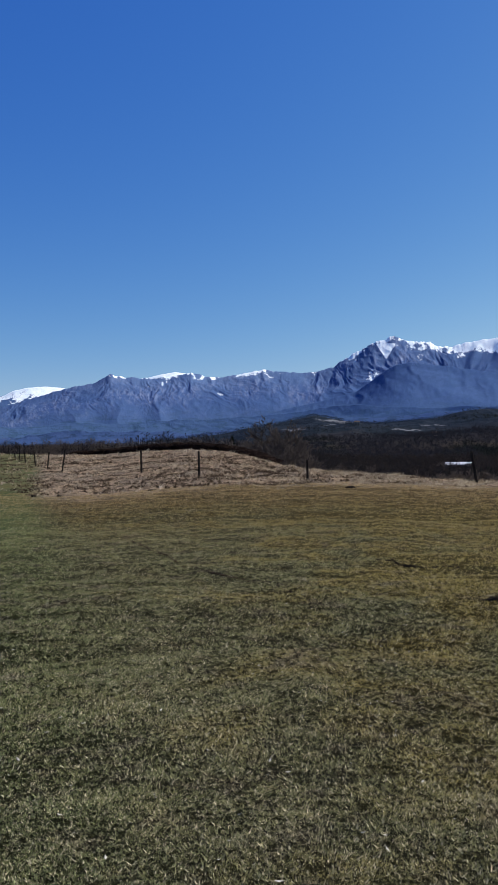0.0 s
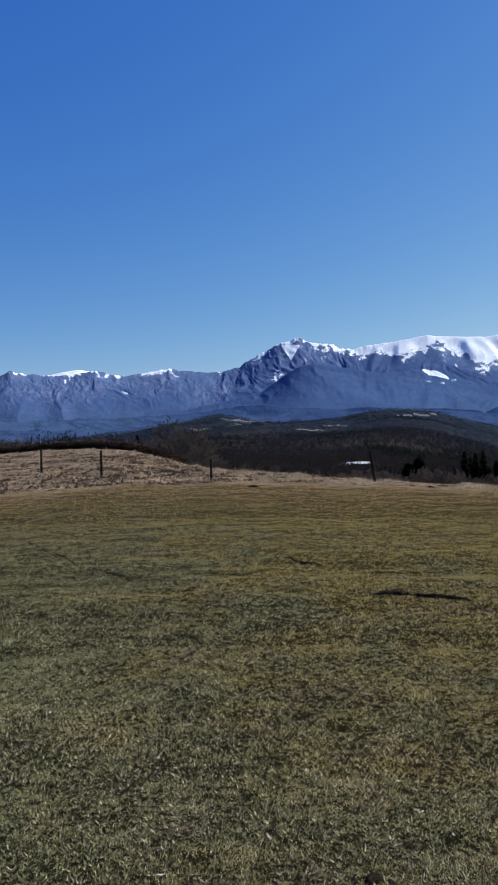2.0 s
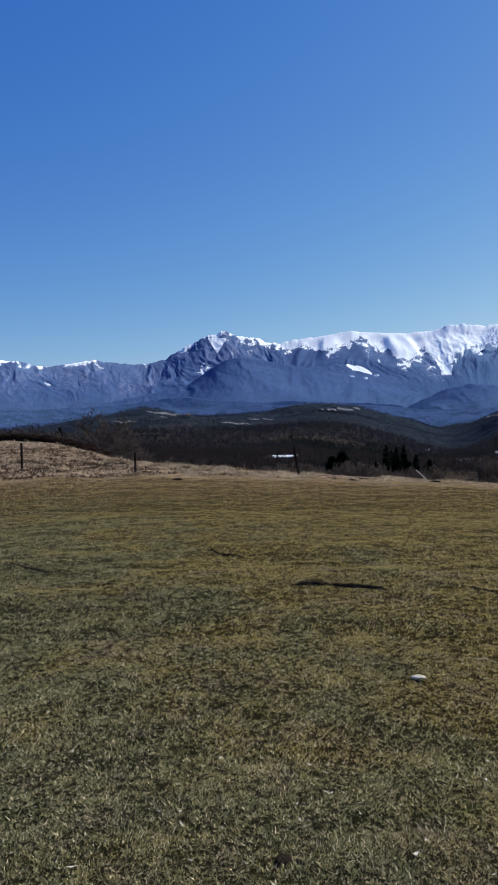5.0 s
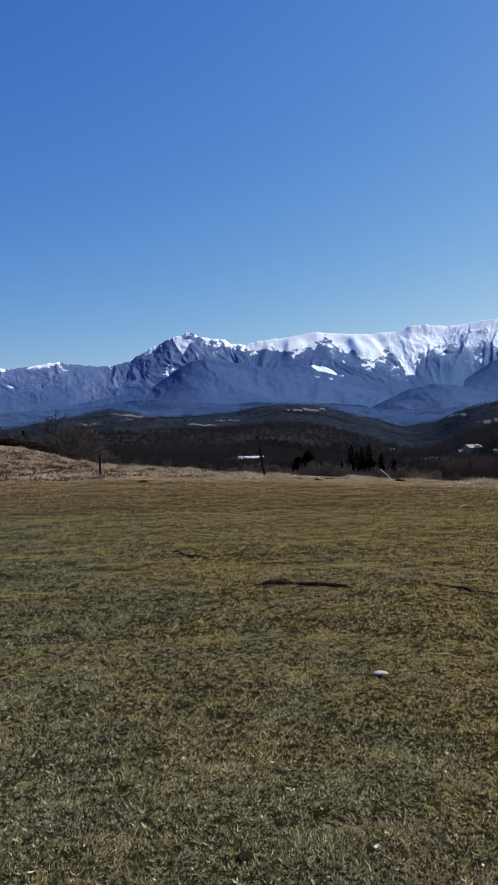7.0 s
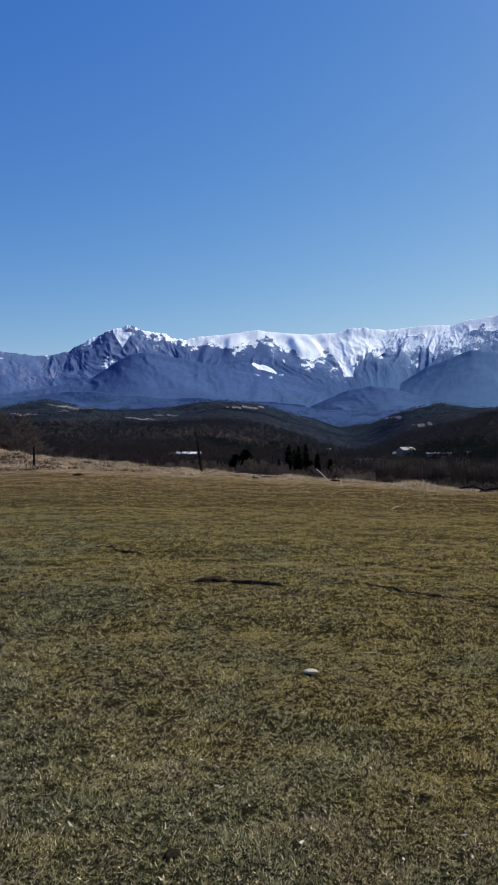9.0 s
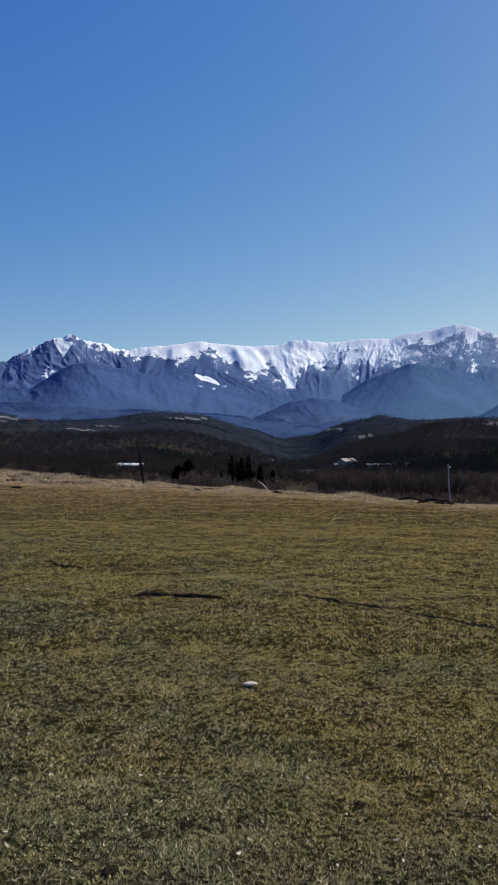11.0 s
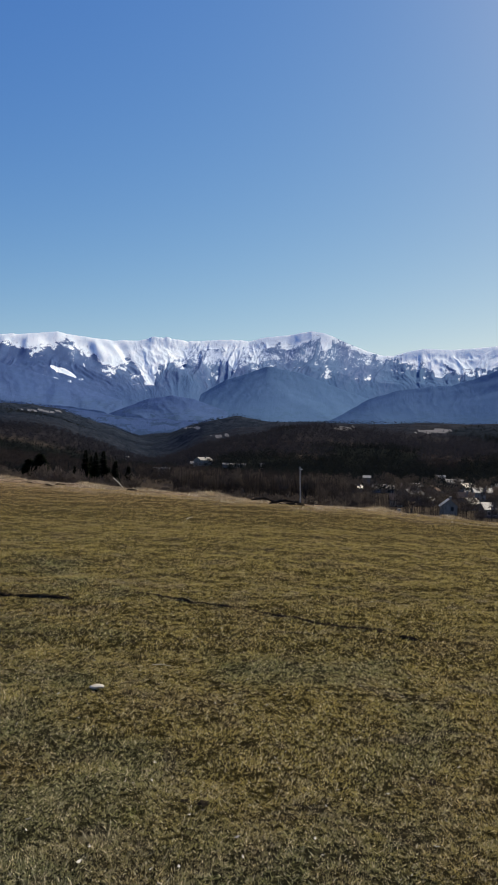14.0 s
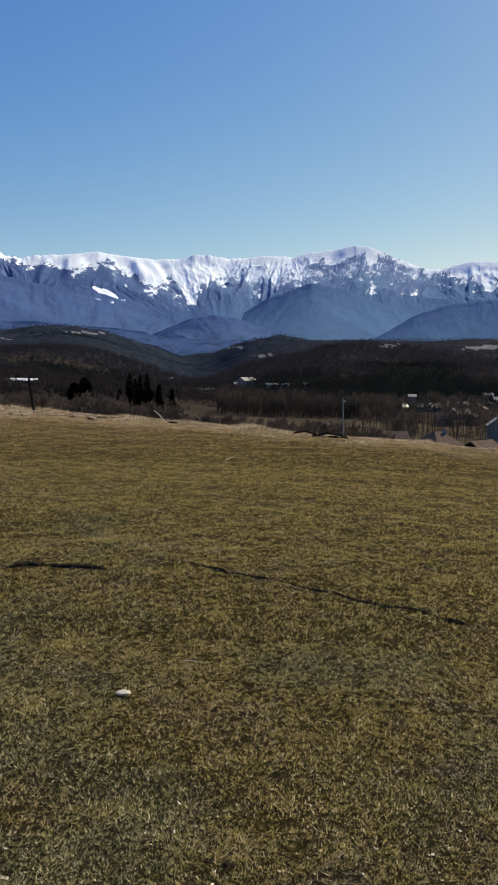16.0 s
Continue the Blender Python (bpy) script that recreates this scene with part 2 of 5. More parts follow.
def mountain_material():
    """Leafless woods with dark firs and glades low down, bare rock with thin and shaded snow painted over it, and open
    snow; blue haze is put into the colours.
    """
    m = Mat("wooded rock and snow in blue haze", 0.95, spec=0.0)
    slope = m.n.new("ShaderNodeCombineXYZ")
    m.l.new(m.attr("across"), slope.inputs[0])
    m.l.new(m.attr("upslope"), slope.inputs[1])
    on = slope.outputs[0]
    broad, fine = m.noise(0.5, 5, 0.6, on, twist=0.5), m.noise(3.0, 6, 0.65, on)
    # Blue of the woods and rock stands in for distance haze.
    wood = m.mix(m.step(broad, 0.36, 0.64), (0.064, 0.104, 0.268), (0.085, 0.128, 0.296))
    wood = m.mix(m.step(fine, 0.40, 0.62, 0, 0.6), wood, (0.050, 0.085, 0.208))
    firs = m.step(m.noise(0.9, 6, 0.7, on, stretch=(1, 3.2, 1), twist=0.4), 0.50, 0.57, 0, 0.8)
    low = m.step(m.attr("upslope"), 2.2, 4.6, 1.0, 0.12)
    # Woods get darker towards the foot of the slopes.
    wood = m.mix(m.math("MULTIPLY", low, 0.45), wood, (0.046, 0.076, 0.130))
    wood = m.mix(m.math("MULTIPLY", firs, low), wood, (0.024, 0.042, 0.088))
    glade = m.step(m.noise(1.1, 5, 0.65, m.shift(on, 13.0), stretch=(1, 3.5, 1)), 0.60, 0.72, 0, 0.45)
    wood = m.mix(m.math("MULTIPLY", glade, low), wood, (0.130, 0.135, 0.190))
    # Farther ridges mix lighter and bluer, as haze painted in.
    wood = m.mix(m.attr("haze"), m.mix(1.0, wood, (0.58, 0.605, 0.71), "MULTIPLY"), m.mix(0.75, wood, (0.086, 0.168, 0.262)))
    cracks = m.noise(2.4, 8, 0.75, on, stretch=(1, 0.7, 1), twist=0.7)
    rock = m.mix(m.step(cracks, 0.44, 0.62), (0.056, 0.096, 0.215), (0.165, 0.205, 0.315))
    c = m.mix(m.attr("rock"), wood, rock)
    # Bluish veil: thin snow, and the blue of shaded snow put into the colour.
    c = m.mix(m.math("MULTIPLY", m.attr("shaded_veil"), 0.42), c, (0.33, 0.46, 0.64))
    flecks = m.math("ADD", m.noise(5.5, 8, 0.8, on, stretch=(1, 0.75, 1), twist=0.9), m.math("MULTIPLY", m.attr("shaded_veil"), 0.30))
    c = m.mix(m.math("MULTIPLY", m.step(flecks, 0.69, 0.80), m.step(m.attr("shaded_veil"), 0.05, 0.3)), c, (0.70, 0.80, 0.88))
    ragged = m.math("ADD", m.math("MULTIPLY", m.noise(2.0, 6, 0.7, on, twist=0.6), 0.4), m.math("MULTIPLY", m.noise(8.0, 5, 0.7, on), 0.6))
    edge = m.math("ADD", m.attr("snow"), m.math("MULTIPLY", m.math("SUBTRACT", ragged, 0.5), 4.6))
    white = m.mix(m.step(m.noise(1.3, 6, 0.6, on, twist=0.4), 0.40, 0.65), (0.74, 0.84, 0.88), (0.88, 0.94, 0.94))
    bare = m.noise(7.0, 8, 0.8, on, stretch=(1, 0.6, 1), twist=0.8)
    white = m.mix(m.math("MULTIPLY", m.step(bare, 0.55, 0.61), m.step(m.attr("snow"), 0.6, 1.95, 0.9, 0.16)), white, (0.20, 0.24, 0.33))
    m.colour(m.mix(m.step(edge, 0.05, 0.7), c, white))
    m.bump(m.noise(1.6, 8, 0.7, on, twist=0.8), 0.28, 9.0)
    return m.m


def twig_material(name, a, b, through=0.4):
    m = Mat(name, 0.9, spec=0.0)
    c = m.mix(m.island(), a, b)
    m.colour(c)
    thin, both = m.n.new("ShaderNodeBsdfTranslucent"), m.n.new("ShaderNodeMixShader")
    both.inputs[0].default_value = through
    m.put(thin.inputs["Color"], c)
    m.l.new(m.b.outputs[0], both.inputs[1])
    m.l.new(thin.outputs[0], both.inputs[2])
    m.l.new(both.outputs[0], m.n["Material Output"].inputs["Surface"])
    return m.m


def bark_material():
    m = Mat("bark", 0.95, spec=0.0)
    g = m.noise(6, 5, 0.7, stretch=(1, 1, 0.2))
    m.colour(m.mix(m.step(g, 0.35, 0.65), (0.035, 0.028, 0.022), (0.091, 0.077, 0.063)))
    m.bump(g, 0.7, 0.03)
    return m.m


GROUND = ground_material()
TURF, STRAW = blade_material("turf blades", False), blade_material("dry stalks", True)
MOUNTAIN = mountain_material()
BARK = bark_material()
TWIG = twig_material("bare twigs", (0.066, 0.054, 0.047), (0.138, 0.114, 0.096))
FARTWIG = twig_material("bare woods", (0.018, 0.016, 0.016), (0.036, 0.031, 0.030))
# Next two: twig colours bluer by distance, with haze painted in.
MIDTWIG = twig_material("bare woods, faint haze colour", (0.017, 0.018, 0.023), (0.032, 0.032, 0.039))
HAZETWIG = twig_material("bare woods, blue haze colour", (0.021, 0.030, 0.045), (0.036, 0.047, 0.064))
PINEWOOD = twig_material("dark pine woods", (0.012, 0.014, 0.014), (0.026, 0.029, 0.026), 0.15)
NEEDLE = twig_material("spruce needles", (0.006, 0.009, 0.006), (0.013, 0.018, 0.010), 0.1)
# Near-black soil colour for ruts, holes and mounds.
SOIL = plain("dark earth", (0.022, 0.018, 0.013), 0.95, 12, 0.5, bump=0.02)
RUTSOIL = plain("dry brown soil", (0.055, 0.040, 0.025), 0.95, 12, 0.5, bump=0.02)
STONE = plain("pale limestone", (0.438, 0.405, 0.330), 0.85, 25, 0.15, bump=0.003)
CHIP = plain("bleached chips", (0.529, 0.494, 0.409), 0.8, 60, 0.25)
POSTWOOD = plain("weathered post wood", (0.027, 0.023, 0.019), 0.9, 9, 0.45, bump=0.004, stretch=(1, 1, 0.12))
STEEL = plain("galvanised fence steel", (0.30, 0.285, 0.26), 0.6, 14, 0.3)
PORCELAIN = plain("white insulator", (0.75, 0.74, 0.70), 0.3, 40, 0.08)
PLASTER = plain("old white plaster", (0.255, 0.235, 0.205), 0.9, 1.2, 0.2)
PLASTER_GREY = plain("grey render", (0.128, 0.120, 0.116), 0.9, 1.2, 0.2)
ROOFTILE = plain("weathered clay tiles", (0.112, 0.085, 0.067), 0.85, 2.0, 0.35, bump=0.04)
ROOFPALE = plain("pale metal roofing", (0.205, 0.198, 0.185), 0.5, 1.0, 0.12)
ROOFWHITE = plain("white sheet roofing", (0.82, 0.82, 0.82), 0.5, 0.6, 0.08)
ROOFGREY = plain("grey sheet roofing", (0.092, 0.092, 0.092), 0.6, 1.5, 0.2)
GLASS = plain("dark window glass", (0.03, 0.035, 0.04), 0.1, 1.0, 0.1)
FRAMEWHITE = plain("white window frame", (0.450, 0.450, 0.435), 0.6, 8, 0.1)


# ---- small tools ----
def fast_mesh(name, verts, faces, mats, smooth=False):
    """A mesh from arrays of vertices and of faces with one count of corners."""
    verts, faces = np.asarray(verts, np.float32), np.asarray(faces, np.int32)
    me = bpy.data.meshes.new(name)
    me.vertices.add(len(verts))
    me.vertices.foreach_set("co", verts.ravel())
    me.loops.add(faces.size)
    me.loops.foreach_set("vertex_index", faces.ravel())
    me.polygons.add(len(faces))
    me.polygons.foreach_set("loop_start", np.arange(0, faces.size, faces.shape[1], dtype=np.int32))
    me.polygons.foreach_set("loop_total", np.full(len(faces), faces.shape[1], np.int32))
    me.polygons.foreach_set("use_smooth", np.full(len(faces), smooth))
    me.update(calc_edges=True)
    for m in mats if isinstance(mats, (list, tuple)) else [mats]:
        me.materials.append(m)
    return me


def mask(me, name, values):
    a = me.attributes.new(name, "FLOAT", "POINT")
    a.data.foreach_set("value", np.asarray(values, np.float32).ravel())


def sheet_faces(n, m):
    i = np.arange(n * m).reshape(n, m)
    return np.stack([i[:-1, :-1], i[1:, :-1], i[1:, 1:], i[:-1, 1:]], -1).reshape(-1, 4)


def part(name, bm, material, parent, label="", smooth=False):
    me = bpy.data.meshes.new(name)
    if smooth:
        for f in bm.faces:
            f.smooth = True
    bm.to_mesh(me)
    bm.free()
    me.materials.append(material)
    ob = new(name, me)
    ob.parent = parent
    if label:
        tagged(ob, label)
    return ob


def lattice(ix, iy, seed):
    h = (ix.astype(np.int64) * 374761393 + iy.astype(np.int64) * 668265263 + seed * 1442695041) & 0xFFFFFFFF
    h = ((h ^ (h >> 13)) * 1274126177) & 0xFFFFFFFF
    return ((h ^ (h >> 16)) & 0xFFFF) / 32767.5 - 1.0


def value_noise(x, y, seed=0):
    x, y = np.broadcast_arrays(np.asarray(x, float), np.asarray(y, float))
    ix, iy = np.floor(x), np.floor(y)
    fx, fy = x - ix, y - iy
    fx, fy = fx * fx * (3 - 2 * fx), fy * fy * (3 - 2 * fy)
    a, b = lattice(ix, iy, seed), lattice(ix + 1, iy, seed)
    c, d = lattice(ix, iy + 1, seed), lattice(ix + 1, iy + 1, seed)
    return (a * (1 - fx) + b * fx) * (1 - fy) + (c * (1 - fx) + d * fx) * fy


def fbm(x, y, octaves=4, seed=0, gain=0.5):
    out, amp = 0.0, 1.0
    for k in range(octaves):
        out = out + amp * value_noise(x * 2.03**k + 17 * k, y * 2.03**k - 9 * k, seed + k)
        amp *= gain
    return out


def ribs(x, y, octaves=3, seed=0):
    out, amp = 0.0, 1.0
    for k in range(octaves):
        out = out + amp * (1 - 2 * np.abs(value_noise(x * 1.9**k + 5 * k, y * 1.9**k, seed + k)))
        amp *= 0.5
    return out


def smooth01(t):
    t = np.clip(t, 0, 1)
    return t * t * (3 - 2 * t)


def along(table, az):
    a = np.array(table, float)
    return np.interp(az, a[:, 0], a[:, 1])


EYE = 1.6

# ---- the lie of the land: bearings in degrees right of +y, heights as angles seen from the middle of the meadow ----
RIM_DISTANCE = [(-60, 80), (-30, 76), (-21, 70), (-15.5, 62), (-12, 55), (-8.5, 46), (-6, 40), (0, 37), (6.4, 35), (14, 31.5),
                (20, 29.5), (30, 27.2), (37, 26), (44, 25), (70, 25)]
RIM_ANGLE = [(-60, 0.9), (-30, 0.78), (-27, 0.62), (-21.5, 0.52), (-19, 0.70), (-15.5, 0.80), (-12.4, 0.57), (-10.7, 0.18), (-8.5, -0.50),
             (-6.3, -0.95), (-2, -1.40), (0.6, -1.60), (6, -2.15), (14.7, -2.72), (21, -3.12), (26, -3.42), (30, -3.62), (37, -3.9),
             (41, -4.1), (44, -4.3), (70, -4.8)]
FLOOR = [(-60, 2), (-30, 0), (-20, -3), (-10, -8), (0, -12), (10, -14), (45, -16.5), (70, -17)]
FOOT = [(-60, 600), (-20, 520), (-8, 430), (5, 400), (14, 480), (18, 700), (22, 520), (28, 480), (45, 470), (70, 480)]
HILL_DISTANCE = [(-60, 1900), (-12, 1800), (0, 1750), (10, 1750), (15, 1900), (18, 2100), (22, 1500), (28, 1150), (45, 1050), (70, 1100)]
HILL_ANGLE = [(-60, 1.0), (-29, 1.1), (-21, 1.2), (-16.8, 1.4), (-12.4, 1.75), (-9, 2.35), (-7, 2.65), (-5.3, 2.85), (-3, 2.6), (-1, 2.45), (3.5, 2.6), (5, 2.75), (7, 2.95), (9, 2.95), (11, 2.75), (12.5, 2.2),
              (14.5, 1.7), (17.1, 1.15), (19.3, 1.5), (21, 2.25), (22, 2.5), (24.5, 2.8), (26.6, 2.65), (30.8, 2.85), (36, 2.65), (39.2, 2.75), (42, 2.8), (44, 2.95), (70, 3.2)]


def tall_edge(az):
    """Where the mown turf ends and the dry uncut grass before the fence begins."""
    return along([(-60, 40), (-29, 34), (-27, 27), (-23, 27), (-17, 28.5), (-10, 28.5), (-4, 29.5), (1, 29.5), (8, 29.5), (13, 28.5), (21, 26.6), (30, 24.9), (45, 23.4), (70, 23)], az)


def land(az, r):
    """The height of the ground at a bearing and a distance."""
    az, r = np.broadcast_arrays(np.asarray(az, float), np.asarray(r, float))
    rim = along(RIM_DISTANCE, az)
    top = EYE + rim * np.tan(np.radians(along(RIM_ANGLE, az)))
    x, y = r * np.sin(np.radians(az)), r * np.cos(np.radians(az))
    near = top * np.minimum(r / rim, 1) ** 2.2
    near = near + 0.022 * fbm(x * 0.8, y * 0.8, 4, 3) * smooth01(r / 3)
    near = near + 0.10 * fbm(x * 1.3, y * 1.3, 3, 15) * smooth01((r - tall_edge(az) - 0.5) / 3) * smooth01((rim + 4 - r) / 3)
    steps = fbm(x * 1.0 + 4, y * 1.2, 3, 93)
    near = near + (0.02 * smooth01((steps - 0.12) / 0.2) + 0.016 * np.clip(fbm(x * 2.3, y * 2.9, 2, 95), -0.6, 0.9)) * smooth01((r - 4) / 6) * smooth01((tall_edge(az) + 2 - r) / 3)
    near = near + 0.006 * fbm(x * 7.5, y * 7.5, 2, 91) * smooth01((r - 1.2) / 1.5)
    past = np.maximum(r - rim, 0)
    away = top - 0.16 * past**2 / (past + 5) - 0.02 * past
    floor = along(FLOOR, az) + 1.2 * fbm(x * 0.008, y * 0.008, 3, 5)
    k = 3.0
    low = np.logaddexp(away / k, floor / k) * k
    low = np.where(past > 0, low - (np.logaddexp(top / k, floor / k) * k - top) * np.exp(-past / 25), near)
    foot, crest = along(FOOT, az), along(HILL_DISTANCE, az)
    high = EYE + crest * np.tan(np.radians(along(HILL_ANGLE, az)))
    u = (r - foot) / (crest - foot)
    rise = (high - floor) * smooth01(np.clip(u, 0, 1)) ** 0.85
    bumps = 9 * (ribs(x * 0.0032 + 3, y * 0.0032, 3, 11) - 0.8) * smooth01(u * 2.2) * smooth01((1.1 - u) * 2.5)
    beyond = np.maximum(r - crest, 0)
    return low + rise + bumps * np.where(r > foot, 1, 0) - 0.035 * beyond


def spot(az, r, lift=0.0):
    """The place on the ground at a bearing and a distance."""
    a = radians(az)
    return Vector((r * math.sin(a), r * math.cos(a), float(land(az, r)) + lift))


def sight(az, el, nearest, farthest=2200):
    """The distance at which the line of sight of that bearing and angle meets the ground."""
    r = np.geomspace(nearest, farthest, 900)
    under = land(az, r) >= EYE + r * math.tan(radians(el))
    return float(r[np.argmax(under)]) if under.any() else farthest


FIELDS = [(-3.6, 2.70, 1.9, 0.06, 0.20), (-7.1, 2.14, 1.0, 0.05, 0.0), (-4.3, 2.42, 0.5, 0.04, 0.0), (3.6, 2.2, 1.3, 0.06, 0.03), (1.5, 1.9, 1.1, 0.05, 0.1), (9.7, 2.8, 1.5, 0.08, 0.05), (32.8, 2.38, 0.85, 0.10, -0.08),
          (39.5, 2.32, 1.3, 0.13, -0.1), (-19.5, 1.35, 2.6, 0.06, 0.02), (20.8, 2.0, 0.9, 0.05, -0.05), (23.4, 1.5, 1.0, 0.05, -0.08)]
"""Pale fields on the hills: bearing, angle, half width, half height, fall."""


def field_mask(az, r, z):
    el = np.degrees(np.arctan2(z - EYE, r))
    out = np.zeros_like(el)
    for a, e, w, h, fall in FIELDS:
        d = ((az - a) / w) ** 2 + ((el - e + fall * (az - a) / w + 0.04 * np.sin(az * 5)) / h) ** 2
        out = np.maximum(out, smooth01((1.3 - d) / 0.5))
    return out * (r > 420)


def pines(az, x, y):
    """Where dark pines stand among the bare woods."""
    r = np.hypot(x, y)
    return (1.6 * fbm(x * 0.006, y * 0.006, 4, 27) + 1.3 * smooth01((az - 20) / 6) * smooth01((1050 - r) / 250) - 0.75 > 0.12)


def build_ground():
    az = np.concatenate([np.arange(-180, -36, 6.0), np.arange(-36, 52, 0.25), np.arange(52, 181, 6.0)])
    az[-1] = 180
    r = np.concatenate([[0.02], np.geomspace(0.4, 2, 60), np.geomspace(2.015, 29, 400), np.geomspace(29.4, 4850, 330)])
    A, R = np.meshgrid(az, r)
    Z = land(A, R)
    V = np.stack([R * np.sin(np.radians(A)), R * np.cos(np.radians(A)), Z], -1).reshape(-1, 3)
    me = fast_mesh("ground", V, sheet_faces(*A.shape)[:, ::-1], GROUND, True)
    rim = along(RIM_DISTANCE, A)
    mask(me, "valley", smooth01((R - rim - 14) / 12))
    wob = 1.6 * fbm(V[:, 0].reshape(A.shape) * 0.5, V[:, 1].reshape(A.shape) * 0.5, 3, 8)
    mask(me, "tall", smooth01((R + wob - tall_edge(A)) / 4.0 + 0.5))
    X, Y = R * np.sin(np.radians(A)), R * np.cos(np.radians(A))
    mask(me, "lush", smooth01((-(X + 0.5 * Y) + 0.6) / 1.3) * smooth01((R - 9) / 10))
    mask(me, "far_lift", smooth01((R - 6) / 9))
    # Outside the sector of blades in the camera's view.
    mask(me, "bladeless", np.maximum(smooth01((1.95 - R) / 0.1), smooth01((np.abs(A - 8) - 41.5) / 1.0)))
    mask(me, "field", field_mask(A, R, Z))
    # Distance over which the painted haze sets in.
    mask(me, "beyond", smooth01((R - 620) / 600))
    mask(me, "pasture", pasture(A, R))
    mask(me, "pine", pines(A, X, Y) * (R > 420))
    return tagged(new("ground", me), "late-winter meadow of short worn turf above a wooded valley", "ground", kind="structure")


def pasture(az, r):
    """Open grassland in the valley."""
    x, y = r * np.sin(np.radians(az)), r * np.cos(np.radians(az))
    n = fbm(x * 0.006 + 2, y * 0.006, 3, 21)
    strip = smooth01((n - 0.15) / 0.2) * (r < 1500)
    home = smooth01((az - 17) / 3) * (r > 90) * (r < 290)
    left = smooth01((-14 - az) / 3) * (r > 90) * (r < 320)
    return np.maximum(np.maximum(strip * 0.45, home), left * 0.7)


build_ground()

# ---- mountains ----
SKYLINE = [(-60, 3.0), (-40, 3.2), (-29.3, 4.1), (-26.8, 4.9), (-24.4, 5.6), (-22.5, 6.0), (-21.2, 6.68), (-20.1, 6.41), (-18, 6.32), (-16.7, 6.4), (-15, 6.76),
           (-13.8, 6.38), (-12.5, 6.36), (-9.4, 6.84), (-7.9, 6.65), (-5.9, 6.5), (-3.9, 6.9), (-2.4, 7.86), (-1.9, 7.96), (-1.1, 8.5), (-0.2, 8.78), (0.2, 8.86),
           (0.5, 8.98), (0.9, 9.02), (1.3, 8.86), (1.7, 8.66), (2.1, 8.6), (2.9, 8.56), (4.0, 8.12), (5.0, 8.02), (6.2, 8.26), (8.2, 8.43), (10.6, 8.79), (11.3, 8.65), (12.6, 8.54),
           (14.7, 8.4), (16.8, 8.5), (17.8, 8.85), (19, 8.82), (20.5, 8.62), (23.4, 8.9), (25.2, 8.85), (26.5, 9.18), (28.4, 9.4), (29.3, 9.6), (30.1, 9.74),
           (31.0, 9.62), (31.7, 9.38), (32.8, 8.9), (34.4, 8.28), (35.6, 7.96), (36.4, 7.97), (37.5, 8.28), (38.6, 8.5), (40.7, 8.42), (43.9, 8.64), (50, 8.9)]
SNOWLINE = [(-60, 9), (-24, 7.5), (-21, 6.55), (-16, 6.48), (-9, 6.78), (-5, 7.05), (-2.2, 7.8), (-0.6, 8.45), (0.1, 8.1), (0.5, 8.0), (0.9, 8.55), (1.4, 8.6), (2.7, 8.2), (4, 7.75),
            (5.7, 7.35), (6.3, 7.4), (8.1, 7.42), (8.7, 6.93), (9.6, 7.15), (10.2, 7.53), (11.1, 7.9), (11.7, 7.85), (12.3, 7.36), (13.3, 7.08), (14.1, 6.32), (14.9, 6.12), (15.4, 6.7), (16.0, 6.85),
            (16.7, 6.5), (17.4, 4.8), (18.0, 5.5), (18.3, 6.2), (19.2, 6.9), (19.7, 7.6), (20.2, 8.1), (21.5, 8.15), (22.6, 8.5), (22.9, 8.1), (23.4, 7.6), (23.8, 7.1), (24.2, 6.65), (24.5, 7.6), (24.9, 8.3), (26.3, 8.6),
            (26.6, 8.3), (28.0, 8.3), (29.3, 8.7), (30.8, 9.0), (31.0, 8.0), (31.4, 8.3), (31.8, 9.1), (33, 8.55), (34.4, 8.0), (35.6, 7.65), (36.4, 7.6), (37.2, 7.2), (38, 7.1), (39.5, 6.8), (41.3, 6.65), (43, 6.6), (44, 7.0), (50, 7)]
VEIL_FROM = [(-60, 6.5), (-25, 5.6), (-20, 5.0), (-12, 5.0), (-8, 5.3), (-4, 5.5), (-1.5, 5.4), (0, 6.4), (4, 7.2), (8, 7.0), (12, 6.2), (15, 5.2), (17, 4.6), (19, 6.3), (22, 5.9), (25, 5.8), (28, 6.4), (31, 6.2), (35, 6.0), (38, 6.2), (44, 6.4), (50, 6.5)]
# The lowest angle of a bluish veil of snow: thin old snow in the cracks of the rock, and shaded snow painted in.
"""The lowest angle at which thin old snow lies in the cracks of the rock."""
VEIL_AMOUNT = [(-60, 0.0), (-24, 0.16), (-14, 0.22), (-5, 0.22), (-2, 0.12), (4, 0.12), (6, 0.15), (14, 0.3), (17, 0.6), (19, 0.9), (25, 0.85), (27, 0.6), (34, 0.5), (37, 0.4), (50, 0.35)]
"""How much of it lies there, by bearing."""


def spurs(A, u, seed):
    """Spurs that run down from the crest, at three scales: 1 on their backs, towards 0 in the gullies between. u is 0 on the crest and 1 at the foot."""
    w = A + 1.1 * fbm(A * 0.15, u * 1.3, 3, seed + 40) + 7.0 * u * value_noise(A * 0.13, A * 0, seed + 33)
    big = 1 - np.abs(value_noise(w * 0.34, u * 1.6, seed + 20))
    v = w + 1.6 * (big - 0.6) + 0.45 * fbm(A * 0.9, u * 6, 2, seed + 41)
    mid = 1 - np.abs(value_noise(v * 0.95, u * 5.0, seed + 22))
    small = 1 - np.abs(fbm(v * 2.8 + 0.8 * mid, u * 17, 2, seed + 25))
    soft = 0.5 + 0.5 * value_noise(w * 1.5 + 0.5 * u, u * 1.5, seed + 28)
    return big, mid, small, soft


